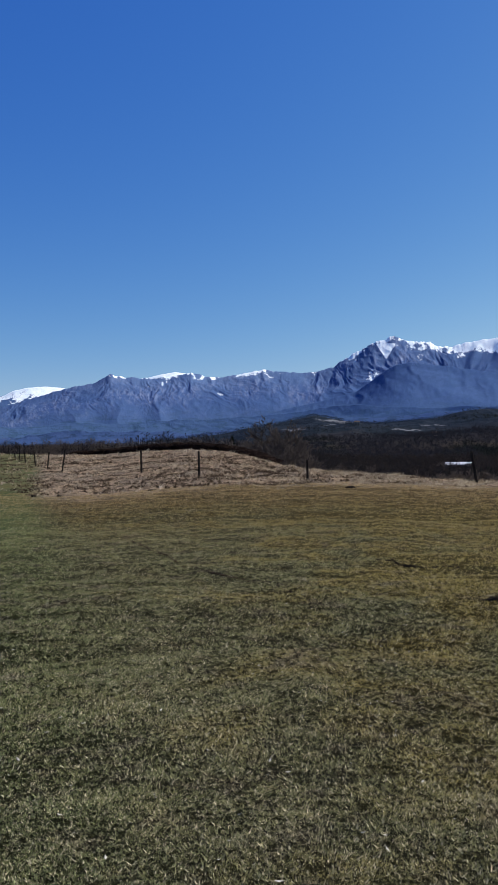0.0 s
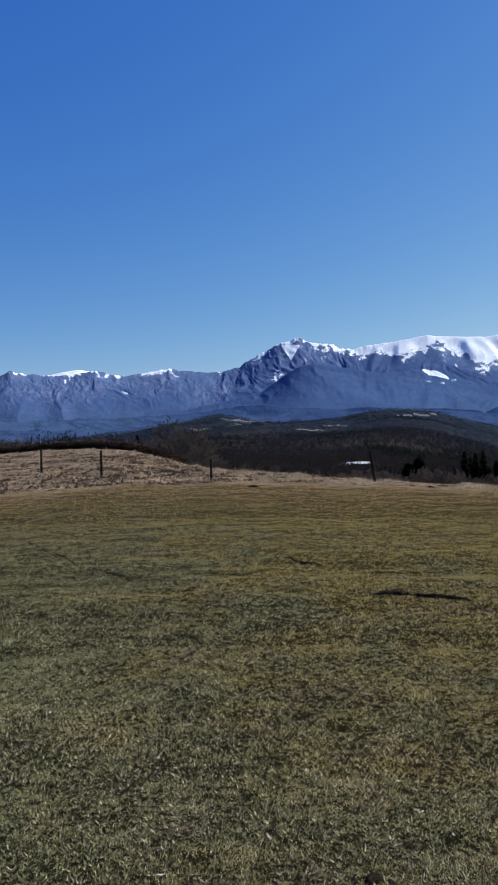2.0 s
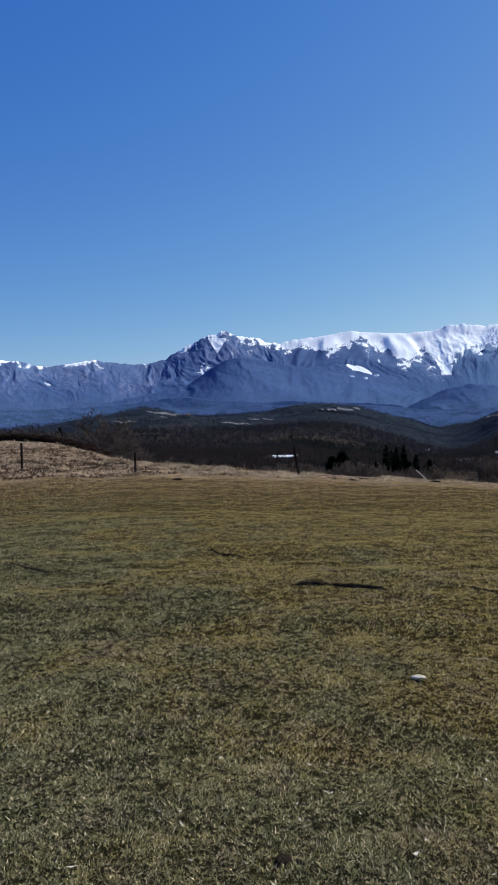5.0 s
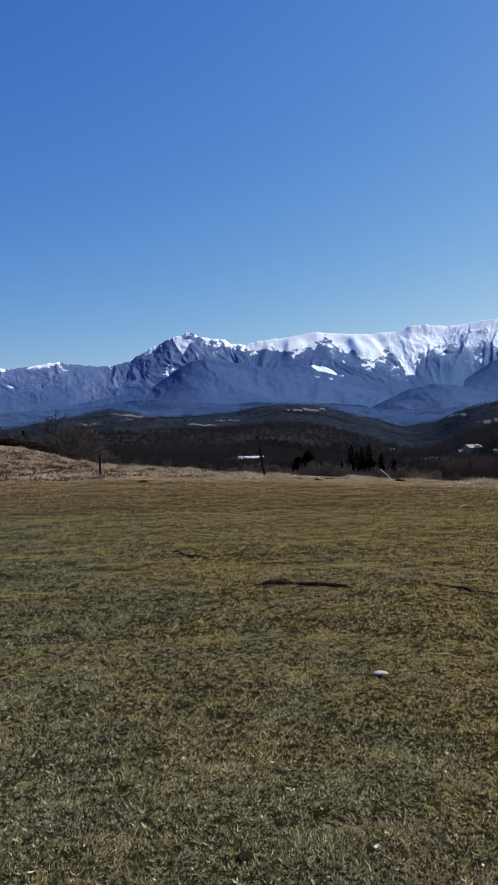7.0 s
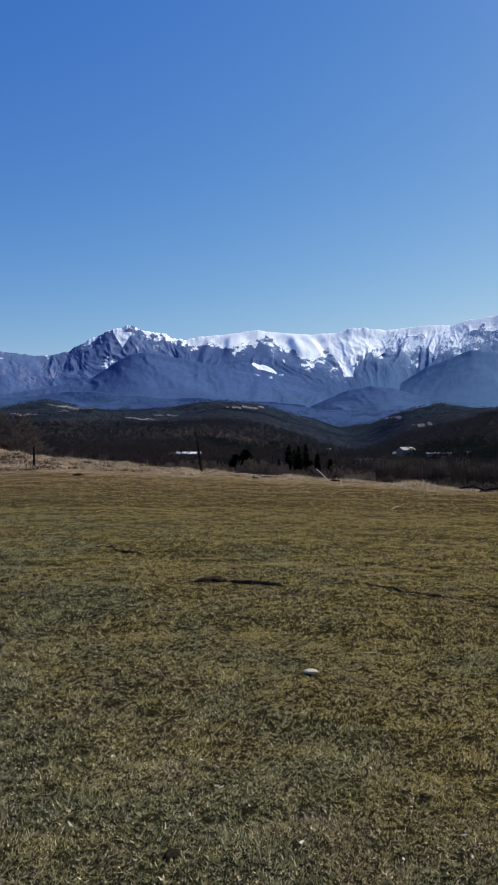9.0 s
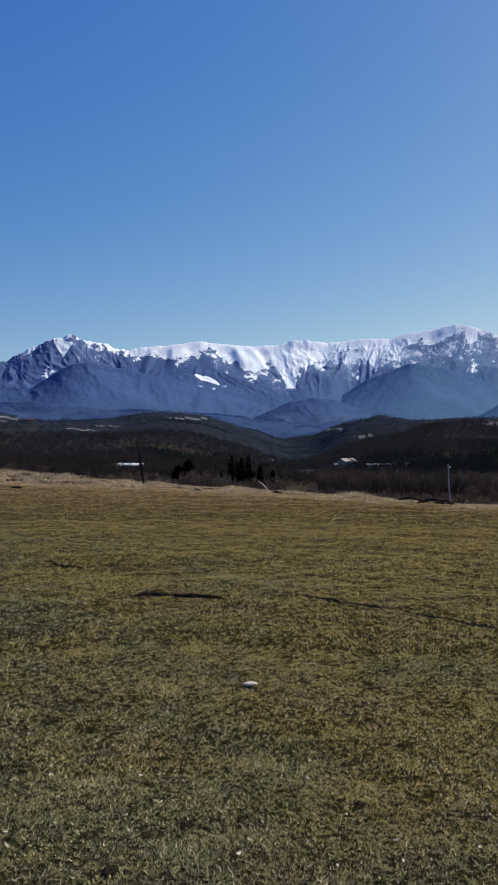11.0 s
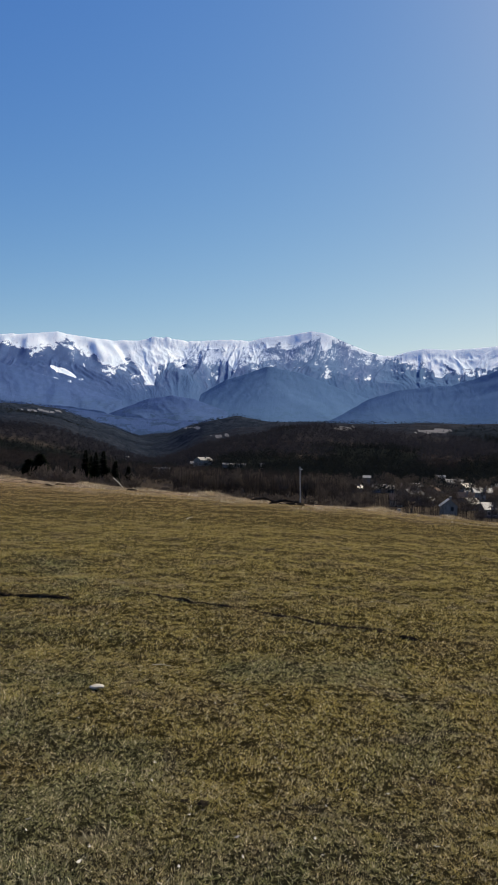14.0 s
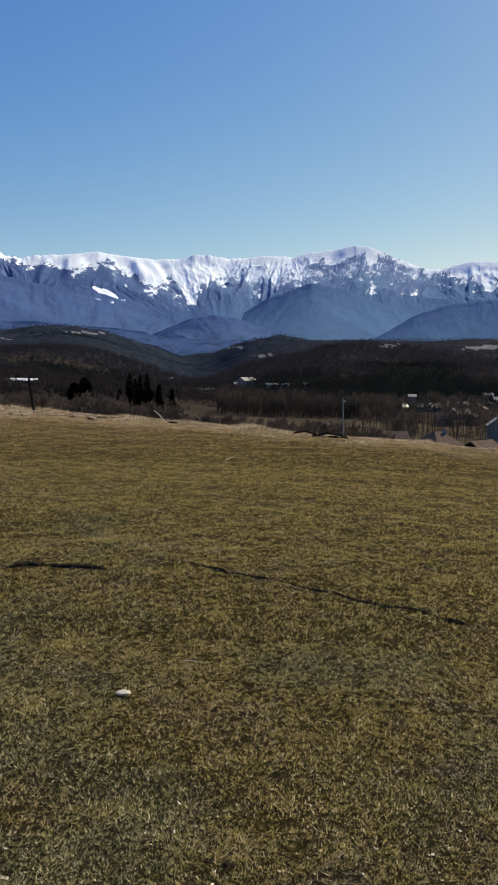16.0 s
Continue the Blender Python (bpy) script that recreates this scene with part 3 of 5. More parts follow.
def mountain(name, label, line, lo, hi, near, far, base, snowline, seed, step=0.12, rows=80, crag=None, relief=0.5, rock=None, drifts=None, haze=0.5, wave=0.0, soft=1.6, group="mountain ridges"):
    """A ridge seen from the meadow: its crest line by bearing, its foot at the distance near and its crest at far, cut into spurs and gullies."""
    az = np.arange(lo, hi + 1e-6, step)
    relief = along(relief, az) if isinstance(relief, list) else relief
    s = np.concatenate([1 - np.linspace(1, 0, rows) ** 1.25, [1.0, 1.004, 1.25, 1.7]])
    A, S = np.meshgrid(az, s)
    front = np.minimum(S, 1)
    u = 1 - front
    crest = along(line, A) + wave * fbm(A * 0.33, A * 0, 3, seed + 5)
    cliff = along(crag, A) if crag else 0.03
    crest = crest + cliff * fbm(A * 2.6, A * 0, 4, seed, 0.6) * front**40
    blur = np.linspace(-1, 1, 13) * soft
    broad = sum(along(line, A + d) for d in blur) / len(blur)
    el = base + (broad - base) * front**0.95 + (crest - broad) * front**9
    big, mid, small, bowl = spurs(A, u, seed)
    smooth = along(drifts, A) * smooth01((0.30 - u) / 0.14) if drifts else 0 * A
    deep = smooth01(u / 0.26) * (1 - 0.8 * smooth01((u - 0.45) / 0.5))
    brow = smooth01(u / 0.07) * (1 - 0.85 * smooth01((u - 0.18) / 0.36))
    high = np.minimum((crest - base) / 5, 1) * relief
    el = el - high * (1.2 * (1 - big) * deep + (1 - smooth) * (0.55 * (1 - mid) + 0.22 * (1 - small)) * brow + smooth * 0.85 * (1 - bowl) * brow)
    el = el + 0.03 * relief * fbm(A * 5, u * 30, 3, seed + 30) * brow * (1 - smooth)
    r = near + (far - near) * S
    z = EYE + r * np.tan(np.radians(el))
    z = np.where(S > 1, EYE + far * np.tan(np.radians(crest)) - (S - 1) * (far - near) * 0.75, z)
    a = np.radians(A)
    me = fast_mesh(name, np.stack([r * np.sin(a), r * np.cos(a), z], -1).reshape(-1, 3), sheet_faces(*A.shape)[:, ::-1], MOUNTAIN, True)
    seen = np.degrees(np.arctan2(z - EYE, r))
    craggy = np.clip(along(rock, A), 0, 1.2) if rock else 0 * A
    if snowline:
        hollow = 1 - 0.55 * mid - 0.45 * small
        over = (seen - along(snowline, A) + 0.1) / 0.45 + (1 - 0.7 * smooth) * 2.6 * (hollow - 0.33) + 0.8 * fbm(A * 2.4, seen * 4, 3, seed + 50)
        over = over - craggy * (1 - smooth) * 0.8 * smooth01(u / 0.06) * smooth01((fbm(A * 0.9, seen * 1.6, 4, seed + 62) - 0.05) / 0.5)
        patch = fbm(A * 1.1, seen * 1.9, 4, seed + 64)
        veil = along(VEIL_AMOUNT, A) * smooth01((seen - along(VEIL_FROM, A)) / 2.4 + 0.25) * np.clip(0.72 + 0.22 * patch + 1.0 * (hollow - 0.33), 0, 1)
        veil = veil + 0.55 * along(VEIL_AMOUNT, A) * smooth01((0.24 - u) / 0.2)
        over = np.maximum(over, 0.3 * veil + 1.7 * (hollow - 0.33) + 1.1 * patch - along([(-60, 1.5), (-4, 1.4), (0, 1.0), (60, 0.95)], A) - 3.0 * smooth01((along(VEIL_FROM, A) - seen) / 0.8 + 0.1))
        snow = np.clip(over, -1.6, 2.0)
        field = ((A - 11.1) / 1.0) ** 2 + ((seen - 5.82 + 0.33 * (A - 11.1) + 0.06 * fbm(A * 3, A * 0, 3, 9)) / 0.20) ** 2
        snow = np.where(field < 1.0, 2.0, snow)
        for a, e, w, h in ((12.45, 5.32, 0.22, 0.09), (10.5, 5.25, 0.30, 0.14), (11.6, 5.12, 0.16, 0.14), (9.6, 5.45, 0.20, 0.06), (-17.2, 5.9, 0.12, 0.25)):
            veil = veil + 0.75 * smooth01(1.5 - ((A - a) / w) ** 2 - ((seen - e) / h) ** 2 + 0.5 * patch)
        couloir = smooth01((0.62 * (seen - 7.35) - np.abs(A - 0.15)) / 0.12 + 0.5) * (seen < 8.5)
        snow = snow + (2.6 - snow) * couloir
        snow = snow - 1.3 * smooth01((0.75 - np.abs(A - 1.1)) / 0.3) * smooth01((seen - 8.3) / 0.2)
    else:
        snow, veil = np.full(A.shape, -3.0), np.zeros(A.shape)
    mask(me, "across", A)
    mask(me, "upslope", seen)
    mask(me, "snow", snow)
    mask(me, "shaded_veil", np.clip(veil, 0, 1))
    # How much painted haze this ridge carries.
    mask(me, "haze", np.clip(along(haze, A) if isinstance(haze, list) else np.full(A.shape, haze), 0, 1))
    mask(me, "rock", np.clip(craggy * smooth01((0.62 - u) * 2.6) * (0.45 + 0.8 * fbm(A * 0.7, u * 5, 4, seed + 60) + 0.5 * (mid - 0.6)), 0, 1))
    return tagged(new(name, me), label, "mountain", group=group, kind="structure")


# Painted haze by bearing, thicker towards the sun.
mountain("mountain_range", "long snow-capped mountain range with wooded lower slopes", SKYLINE, -34, 48, 2500, 4300, 0.6, SNOWLINE, 3, haze=[(-34, 0.36), (-5, 0.4), (6, 0.42), (14, 0.5), (20, 0.8), (26, 0.95), (48, 1.0)],
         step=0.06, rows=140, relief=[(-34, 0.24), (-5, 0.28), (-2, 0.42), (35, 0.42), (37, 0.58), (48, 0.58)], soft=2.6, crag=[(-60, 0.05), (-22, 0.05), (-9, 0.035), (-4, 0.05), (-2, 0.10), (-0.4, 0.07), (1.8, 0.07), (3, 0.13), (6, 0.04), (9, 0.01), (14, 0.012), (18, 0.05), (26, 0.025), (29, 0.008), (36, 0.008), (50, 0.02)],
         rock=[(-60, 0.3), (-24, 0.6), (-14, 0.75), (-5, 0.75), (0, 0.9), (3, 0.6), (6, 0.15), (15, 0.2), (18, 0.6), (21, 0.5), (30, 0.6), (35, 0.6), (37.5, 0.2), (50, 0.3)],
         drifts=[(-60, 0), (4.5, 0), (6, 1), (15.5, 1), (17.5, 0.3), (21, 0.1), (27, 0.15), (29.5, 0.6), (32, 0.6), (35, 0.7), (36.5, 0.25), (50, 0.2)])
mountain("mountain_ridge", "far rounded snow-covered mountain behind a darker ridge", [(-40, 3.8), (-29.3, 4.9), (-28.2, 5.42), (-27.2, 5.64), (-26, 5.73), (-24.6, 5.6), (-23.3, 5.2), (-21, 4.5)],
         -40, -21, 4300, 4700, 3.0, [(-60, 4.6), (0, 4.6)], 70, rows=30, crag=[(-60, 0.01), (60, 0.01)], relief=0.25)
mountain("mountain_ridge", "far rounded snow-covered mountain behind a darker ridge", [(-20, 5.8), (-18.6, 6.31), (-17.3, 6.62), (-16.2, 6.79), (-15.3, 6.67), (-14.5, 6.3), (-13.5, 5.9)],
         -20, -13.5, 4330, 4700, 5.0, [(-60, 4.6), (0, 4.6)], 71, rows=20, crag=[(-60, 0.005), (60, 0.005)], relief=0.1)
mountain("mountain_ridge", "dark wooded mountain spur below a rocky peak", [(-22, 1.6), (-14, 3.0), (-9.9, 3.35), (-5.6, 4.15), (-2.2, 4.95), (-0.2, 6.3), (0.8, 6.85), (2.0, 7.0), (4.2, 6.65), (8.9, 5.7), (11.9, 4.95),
          (16, 3.75), (19.3, 2.4), (21, 1.5)], -22, 21, 2350, 3300, 0.6, None, 72, haze=0.42, rows=60, relief=0.2)
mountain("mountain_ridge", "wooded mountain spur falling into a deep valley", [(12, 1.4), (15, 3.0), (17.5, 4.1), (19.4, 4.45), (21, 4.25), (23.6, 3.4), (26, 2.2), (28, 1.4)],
         12, 28, 2300, 2950, 0.6, None, 73, haze=0.42, rows=50, relief=0.18)
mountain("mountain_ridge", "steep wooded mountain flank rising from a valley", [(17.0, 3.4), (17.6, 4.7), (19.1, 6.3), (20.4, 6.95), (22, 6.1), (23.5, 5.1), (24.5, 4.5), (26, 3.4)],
         17.0, 26, 2900, 3900, 1.2, None, 74, haze=0.72, rows=50, relief=0.07)
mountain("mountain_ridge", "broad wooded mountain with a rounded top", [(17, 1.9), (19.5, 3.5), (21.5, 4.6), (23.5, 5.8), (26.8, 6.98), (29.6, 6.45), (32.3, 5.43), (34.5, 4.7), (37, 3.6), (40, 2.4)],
         17, 40, 2400, 3450, 0.6, None, 75, haze=0.92, rows=60, relief=0.16)
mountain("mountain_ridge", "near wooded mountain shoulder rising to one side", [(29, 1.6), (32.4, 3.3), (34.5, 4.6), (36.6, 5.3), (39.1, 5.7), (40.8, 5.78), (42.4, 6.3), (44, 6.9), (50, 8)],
         29, 50, 2000, 2700, 0.6, None, 76, haze=0.8, rows=50, relief=0.16)
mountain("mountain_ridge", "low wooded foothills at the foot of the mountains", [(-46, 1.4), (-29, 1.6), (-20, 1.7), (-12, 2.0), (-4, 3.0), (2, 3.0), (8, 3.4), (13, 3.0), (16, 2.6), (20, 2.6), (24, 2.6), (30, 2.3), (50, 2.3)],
         -46, 50, 2000, 2300, 0.6, None, 77, haze=0.28, rows=30, relief=0.25, crag=[(-60, 0.04), (60, 0.04)])
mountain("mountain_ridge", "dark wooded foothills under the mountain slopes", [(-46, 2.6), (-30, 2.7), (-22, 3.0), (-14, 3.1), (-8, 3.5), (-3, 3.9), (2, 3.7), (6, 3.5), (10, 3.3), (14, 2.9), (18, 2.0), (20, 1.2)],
         -46, 20, 2150, 2340, 0.6, None, 78, haze=0.46, rows=36, relief=0.25, wave=0.12, crag=[(-60, 0.03), (60, 0.03)])
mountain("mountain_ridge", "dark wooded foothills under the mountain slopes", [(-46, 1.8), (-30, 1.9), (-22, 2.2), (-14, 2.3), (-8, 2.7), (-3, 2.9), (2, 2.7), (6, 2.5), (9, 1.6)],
         -46, 9, 1950, 2140, 0.5, None, 79, haze=0.2, rows=36, relief=0.25, wave=0.25, crag=[(-60, 0.03), (60, 0.03)])

# ---- turf, dry grass and litter ----
def scatter(rng, count, lo, hi, near, far):
    """Random bearings and distances, even over the ground."""
    az = rng.uniform(lo, hi, count)
    r = np.sqrt(rng.uniform(near**2, far**2, count))
    return az, r


def blades(rng, az, r, height, width, lean, bends=True):
    """Grass blades as narrow bent strips: arrays of vertices and triangles."""
    n = len(az)
    a = np.radians(az)
    root = np.stack([r * np.sin(a), r * np.cos(a), land(az, r) - 0.004], -1)
    turn, tip = rng.uniform(0, 2 * np.pi, n), rng.uniform(0, 2 * np.pi, n)
    side = np.stack([np.cos(turn), np.sin(turn), 0 * turn], -1) * (width / 2)[:, None]
    out = np.stack([np.cos(tip), np.sin(tip), 0 * tip], -1) * (height * lean)[:, None]
    up = np.zeros((n, 3))
    up[:, 2] = height
    if not bends:
        V = np.stack([root - side, root + side, root + out + up], 1)
        return V.reshape(-1, 3), np.arange(3 * n).reshape(n, 3)
    mid = root + out * 0.35 + up * 0.62
    V = np.stack([root - side, root + side, mid + side * 0.75, mid - side * 0.75, root + out + up], 1)
    i = np.arange(n)[:, None] * 5
    F = np.concatenate([i + [0, 1, 2], i + [0, 2, 3], i + [3, 2, 4]])
    return V.reshape(-1, 3), F


def joined(pieces):
    V, F, at = [], [], 0
    for v, f in pieces:
        V.append(v)
        F.append(f + at)
        at += len(v)
    return np.concatenate(V), np.concatenate(F)


def build_turf():
    rng = np.random.default_rng(4)
    pieces = []
    for near, far, count, h, w, grain in ((1.9, 3.6, 340000, 0.0095, 0.0082, 62), (3.6, 6.0, 370000, 0.011, 0.0092, 46), (6.0, 10.0, 270000, 0.015, 0.0100, 31), (10.0, 17.0, 230000, 0.020, 0.0135, 17), (17.0, 31.0, 170000, 0.024, 0.022, 9)):
        az, r = scatter(rng, count, -34, 50, near, far)
        x, y = r * np.sin(np.radians(az)), r * np.cos(np.radians(az))
        thick = np.clip(0.5 + 0.75 * fbm(x * 5.0, y * 5.0, 3, 31) + 0.3 * fbm(x * 0.9, y * 0.9, 2, 37), 0, 1.3)
        clump = np.clip(0.5 + 0.85 * fbm(x * grain, y * grain, 3, 41), 0, 1.3)
        keep = (rng.uniform(0, 1, count) < (0.46 if far < 7 else 0.58) + 0.14 * thick + (0.62 if far < 7 else 0.45) * clump) & (r < tall_edge(az) + 1.5)
        keep &= (fbm(x * 7.0, y * 7.0, 3, 57, 0.6) < 1.0) | (rng.uniform(0, 1, count) < 0.15) | (r > 18)
        az, r, thick, clump = az[keep], r[keep], thick[keep], clump[keep]
        tall = h * rng.uniform(0.5, 1.6, len(az)) * (0.35 + 0.30 * thick + 0.75 * clump)
        pieces.append(blades(rng, az, r, tall, w * rng.uniform(0.6, 1.4, len(az)), rng.uniform(0.3, 1.6, len(az)), False))
    az, r = scatter(rng, 150000, -180, 180, 0.1, 7.0)
    keep = (r < 1.9) | (az < -34) | (az > 50)
    az, r = az[keep], r[keep]
    pieces.append(blades(rng, az, r, rng.uniform(0.006, 0.024, len(az)), rng.uniform(0.004, 0.010, len(az)), rng.uniform(0.3, 1.6, len(az)), False))
    for x, y, size in ((0.90, 4.73, 0.05), (-0.07, 4.6, 0.06), (-0.51, 4.74, 0.035), (-1.15, 6.34, 0.07), (5.12, 6.37, 0.10), (5.47, 5.97, 0.10), (1.2, 3.6, 0.06), (1.9, 3.3, 0.06)):
        px, py = x + rng.normal(0, size, 160), y + rng.normal(0, size * 0.7, 160)
        pieces.append(blades(rng, np.degrees(np.arctan2(px, py)), np.hypot(px, py), rng.uniform(0.015, 0.032, 160), rng.uniform(0.005, 0.009, 160), rng.uniform(0.2, 1.2, 160)))
    V, F = joined(pieces)
    tagged(new("turf_grass", fast_mesh("turf_grass", V, F, TURF)), "short worn olive and straw coloured meadow grass", "grass", kind="stuff")


def build_dry_grass():
    rng = np.random.default_rng(9)
    pieces = []
    for count, per, h, w, lo, hi, inside, outside in ((9000, 7, 0.14, 0.028, -34, 50, -1.0, 3.0), (4200, 10, 0.28, 0.028, -34, 50, 1.5, 0.5), (420, 6, 0.22, 0.018, 12, 40, 2.5, 0.6), (420, 6, 0.34, 0.020, -9, 12, 3.5, 1.0)):
        az = rng.uniform(lo, hi, count)
        rim, edge = along(RIM_DISTANCE, az), tall_edge(az)
        r = edge + inside + (rim + outside - edge - inside) * rng.uniform(0, 1, count) ** 0.8
        x, y = r * np.sin(np.radians(az)), r * np.cos(np.radians(az))
        clump = fbm(x * 0.9, y * 0.9, 3, 77) + rng.uniform(-0.35, 0.35, count)
        keep = clump > 0.16
        az, r, clump = np.repeat(az[keep], per), np.repeat(r[keep], per), np.repeat(clump[keep], per)
        h = h * along([(-40, 0.8), (-12, 0.65), (-6, 0.45), (12, 0.42), (20, 0.45), (60, 0.42)], az)
        az = az + rng.normal(0, 0.10, len(az)) / r * 57.3
        r = r + rng.normal(0, 0.10, len(r))
        pieces.append(blades(rng, az, r, h * (0.45 + 0.95 * np.clip(clump, 0, 1)) * rng.uniform(0.4, 1.35, len(az)), w * rng.uniform(0.5, 1.3, len(az)), rng.uniform(0.1, 1.1, len(az)), False))
    V, F = joined(pieces)
    # Dark tussocks stand in for the shadows among the dry grass.
    az = rng.uniform(-33, 6, 680)
    az = az[rng.uniform(0, 1, len(az)) < 0.08 + smooth01((1 - az) / 16)]
    r = tall_edge(az) + (along(RIM_DISTANCE, az) - tall_edge(az)) * rng.uniform(0.03, 0.9, len(az))
    az, r = np.repeat(az, 26), np.repeat(r, 26)
    az, r = az + rng.normal(0, 0.34, len(az)) / r * 57.3, r + rng.normal(0, 0.16, len(r))
    dead = blades(rng, az, r, rng.uniform(0.04, 0.15, len(az)), rng.uniform(0.05, 0.10, len(az)), rng.uniform(0.6, 2.2, len(az)), False)
    tagged(new("shadow_tussocks", fast_mesh("shadow_tussocks", *dead, SHADEGRASS)), "tussocks in the dry grass, coloured as dark as their shadows", "dry grass", kind="stuff")
    tagged(new("dry_grass", fast_mesh("dry_grass", V, F, STRAW)), "bleached uncut dry grass tufts along the fence", "dry grass", kind="stuff")


def build_chips():
    """Pale leaf and wood flecks lying in the turf."""
    rng = np.random.default_rng(12)
    bm = bmesh.new()
    for _ in range(880):
        az, r = rng.uniform(-32, 48), math.sqrt(rng.uniform(2.2**2, 9.5**2))
        p = spot(az, r, 0.024)
        m = Matrix.Translation(p) @ Euler((rng.uniform(-0.35, 0.35), rng.uniform(-0.35, 0.35), rng.uniform(0, 6.3))).to_matrix().to_4x4()
        size = rng.uniform(0.005, 0.015) if r < 5 else rng.uniform(0.006, 0.014)
        m = m @ Matrix.Diagonal((size * rng.uniform(0.8, 1.5), size * rng.uniform(0.35, 0.7), size * 0.16, 1))
        ends = [bm.verts.new(m @ Vector(c)) for c in ((-1, 0, 1.2), (0.1, 0.8, 0), (1, 0.1, 1.6), (-0.1, -0.8, 0), (0, 0, 1), (0, 0, -1))]
        for i in range(4):
            bm.faces.new((ends[i], ends[4], ends[(i + 1) % 4]))
            bm.faces.new((ends[(i + 1) % 4], ends[5], ends[i]))
    me = bpy.data.meshes.new("litter")
    bm.to_mesh(me)
    bm.free()
    me.materials.append(CHIP)
    tagged(new("litter", me), "pale bleached leaf and wood flecks in the turf", "litter", kind="stuff")


def lump(name, place, size, material, seed, label, category, group="", detail=3, jag=0.35, squash=None):
    """An irregular lump of stone or earth, sunk a little into the ground."""
    bm = bmesh.new()
    bmesh.ops.create_icosphere(bm, subdivisions=detail, radius=1)
    for v in bm.verts:
        n = noise.noise(v.co * 1.4 + Vector((seed * 3.1, 0, 0))) + 0.5 * noise.noise(v.co * 4 + Vector((0, seed, 0)))
        v.co = v.co * (1 + jag * n)
        v.co = Vector((v.co.x * size[0], v.co.y * size[1], v.co.z * size[2]))
        if squash:
            v.co.z = min(v.co.z, squash + 0.004 * n)
    for f in bm.faces:
        f.smooth = True
    me = bpy.data.meshes.new(name)
    bm.to_mesh(me)
    bm.free()
    me.materials.append(material)
    ob = new(name, me)
    ob.location = place
    ob.rotation_euler = (0, 0, seed * 1.3)
    return tagged(ob, label, category, group)


def ground_at(x, y, lift=0.0):
    return Vector((x, y, float(land(math.degrees(math.atan2(x, y)), math.hypot(x, y))) + lift))


def rut(points, height, width, seed, label, soil=SOIL, whole=0.5):
    """A torn edge in the turf: a low broken lip of soil along a line, whose dark colour stands in for the rut's shadow.
    """
    rng = np.random.default_rng(seed)
    pts = np.array(points, float)
    span = np.r_[0, np.cumsum(np.hypot(*np.diff(pts, axis=0).T))]
    d = np.arange(0, span[-1], 0.025)
    x, y = np.interp(d, span, pts[:, 0]), np.interp(d, span, pts[:, 1])
    x, y = x + 0.02 * fbm(d * 4, d * 0, 3, seed), y + 0.06 * fbm(d * 3, d * 0 + 7, 3, seed + 1)
    ends = np.minimum(1, np.minimum(d, span[-1] - d) / 0.15)
    h = height * ends * np.clip(whole + (1.15 - whole) * fbm(d * 7, d * 0, 3, seed + 2), -0.3, 1.2)
    z = land(np.degrees(np.arctan2(x, y)), np.hypot(x, y))
    rows = [(-0.5, -0.02, 0), (-0.42, 0.8, 0.015), (-0.1, 1.0, 0.02), (0.4, 0.6, 0.01), (0.6, -0.02, 0)]
    V = np.stack([np.stack([x + rng.normal(0, 0.004, len(d)), y + o * width * (0.5 + ends * 0.5), z + k * h + rng.normal(0, 1, len(d)) * j * 0.4], -1) for o, k, j in rows])
    me = fast_mesh("earth_rut", V.reshape(-1, 3), sheet_faces(len(rows), len(d)), soil)
    return tagged(new("earth_rut", me), label, "rut", group="ruts in the turf")


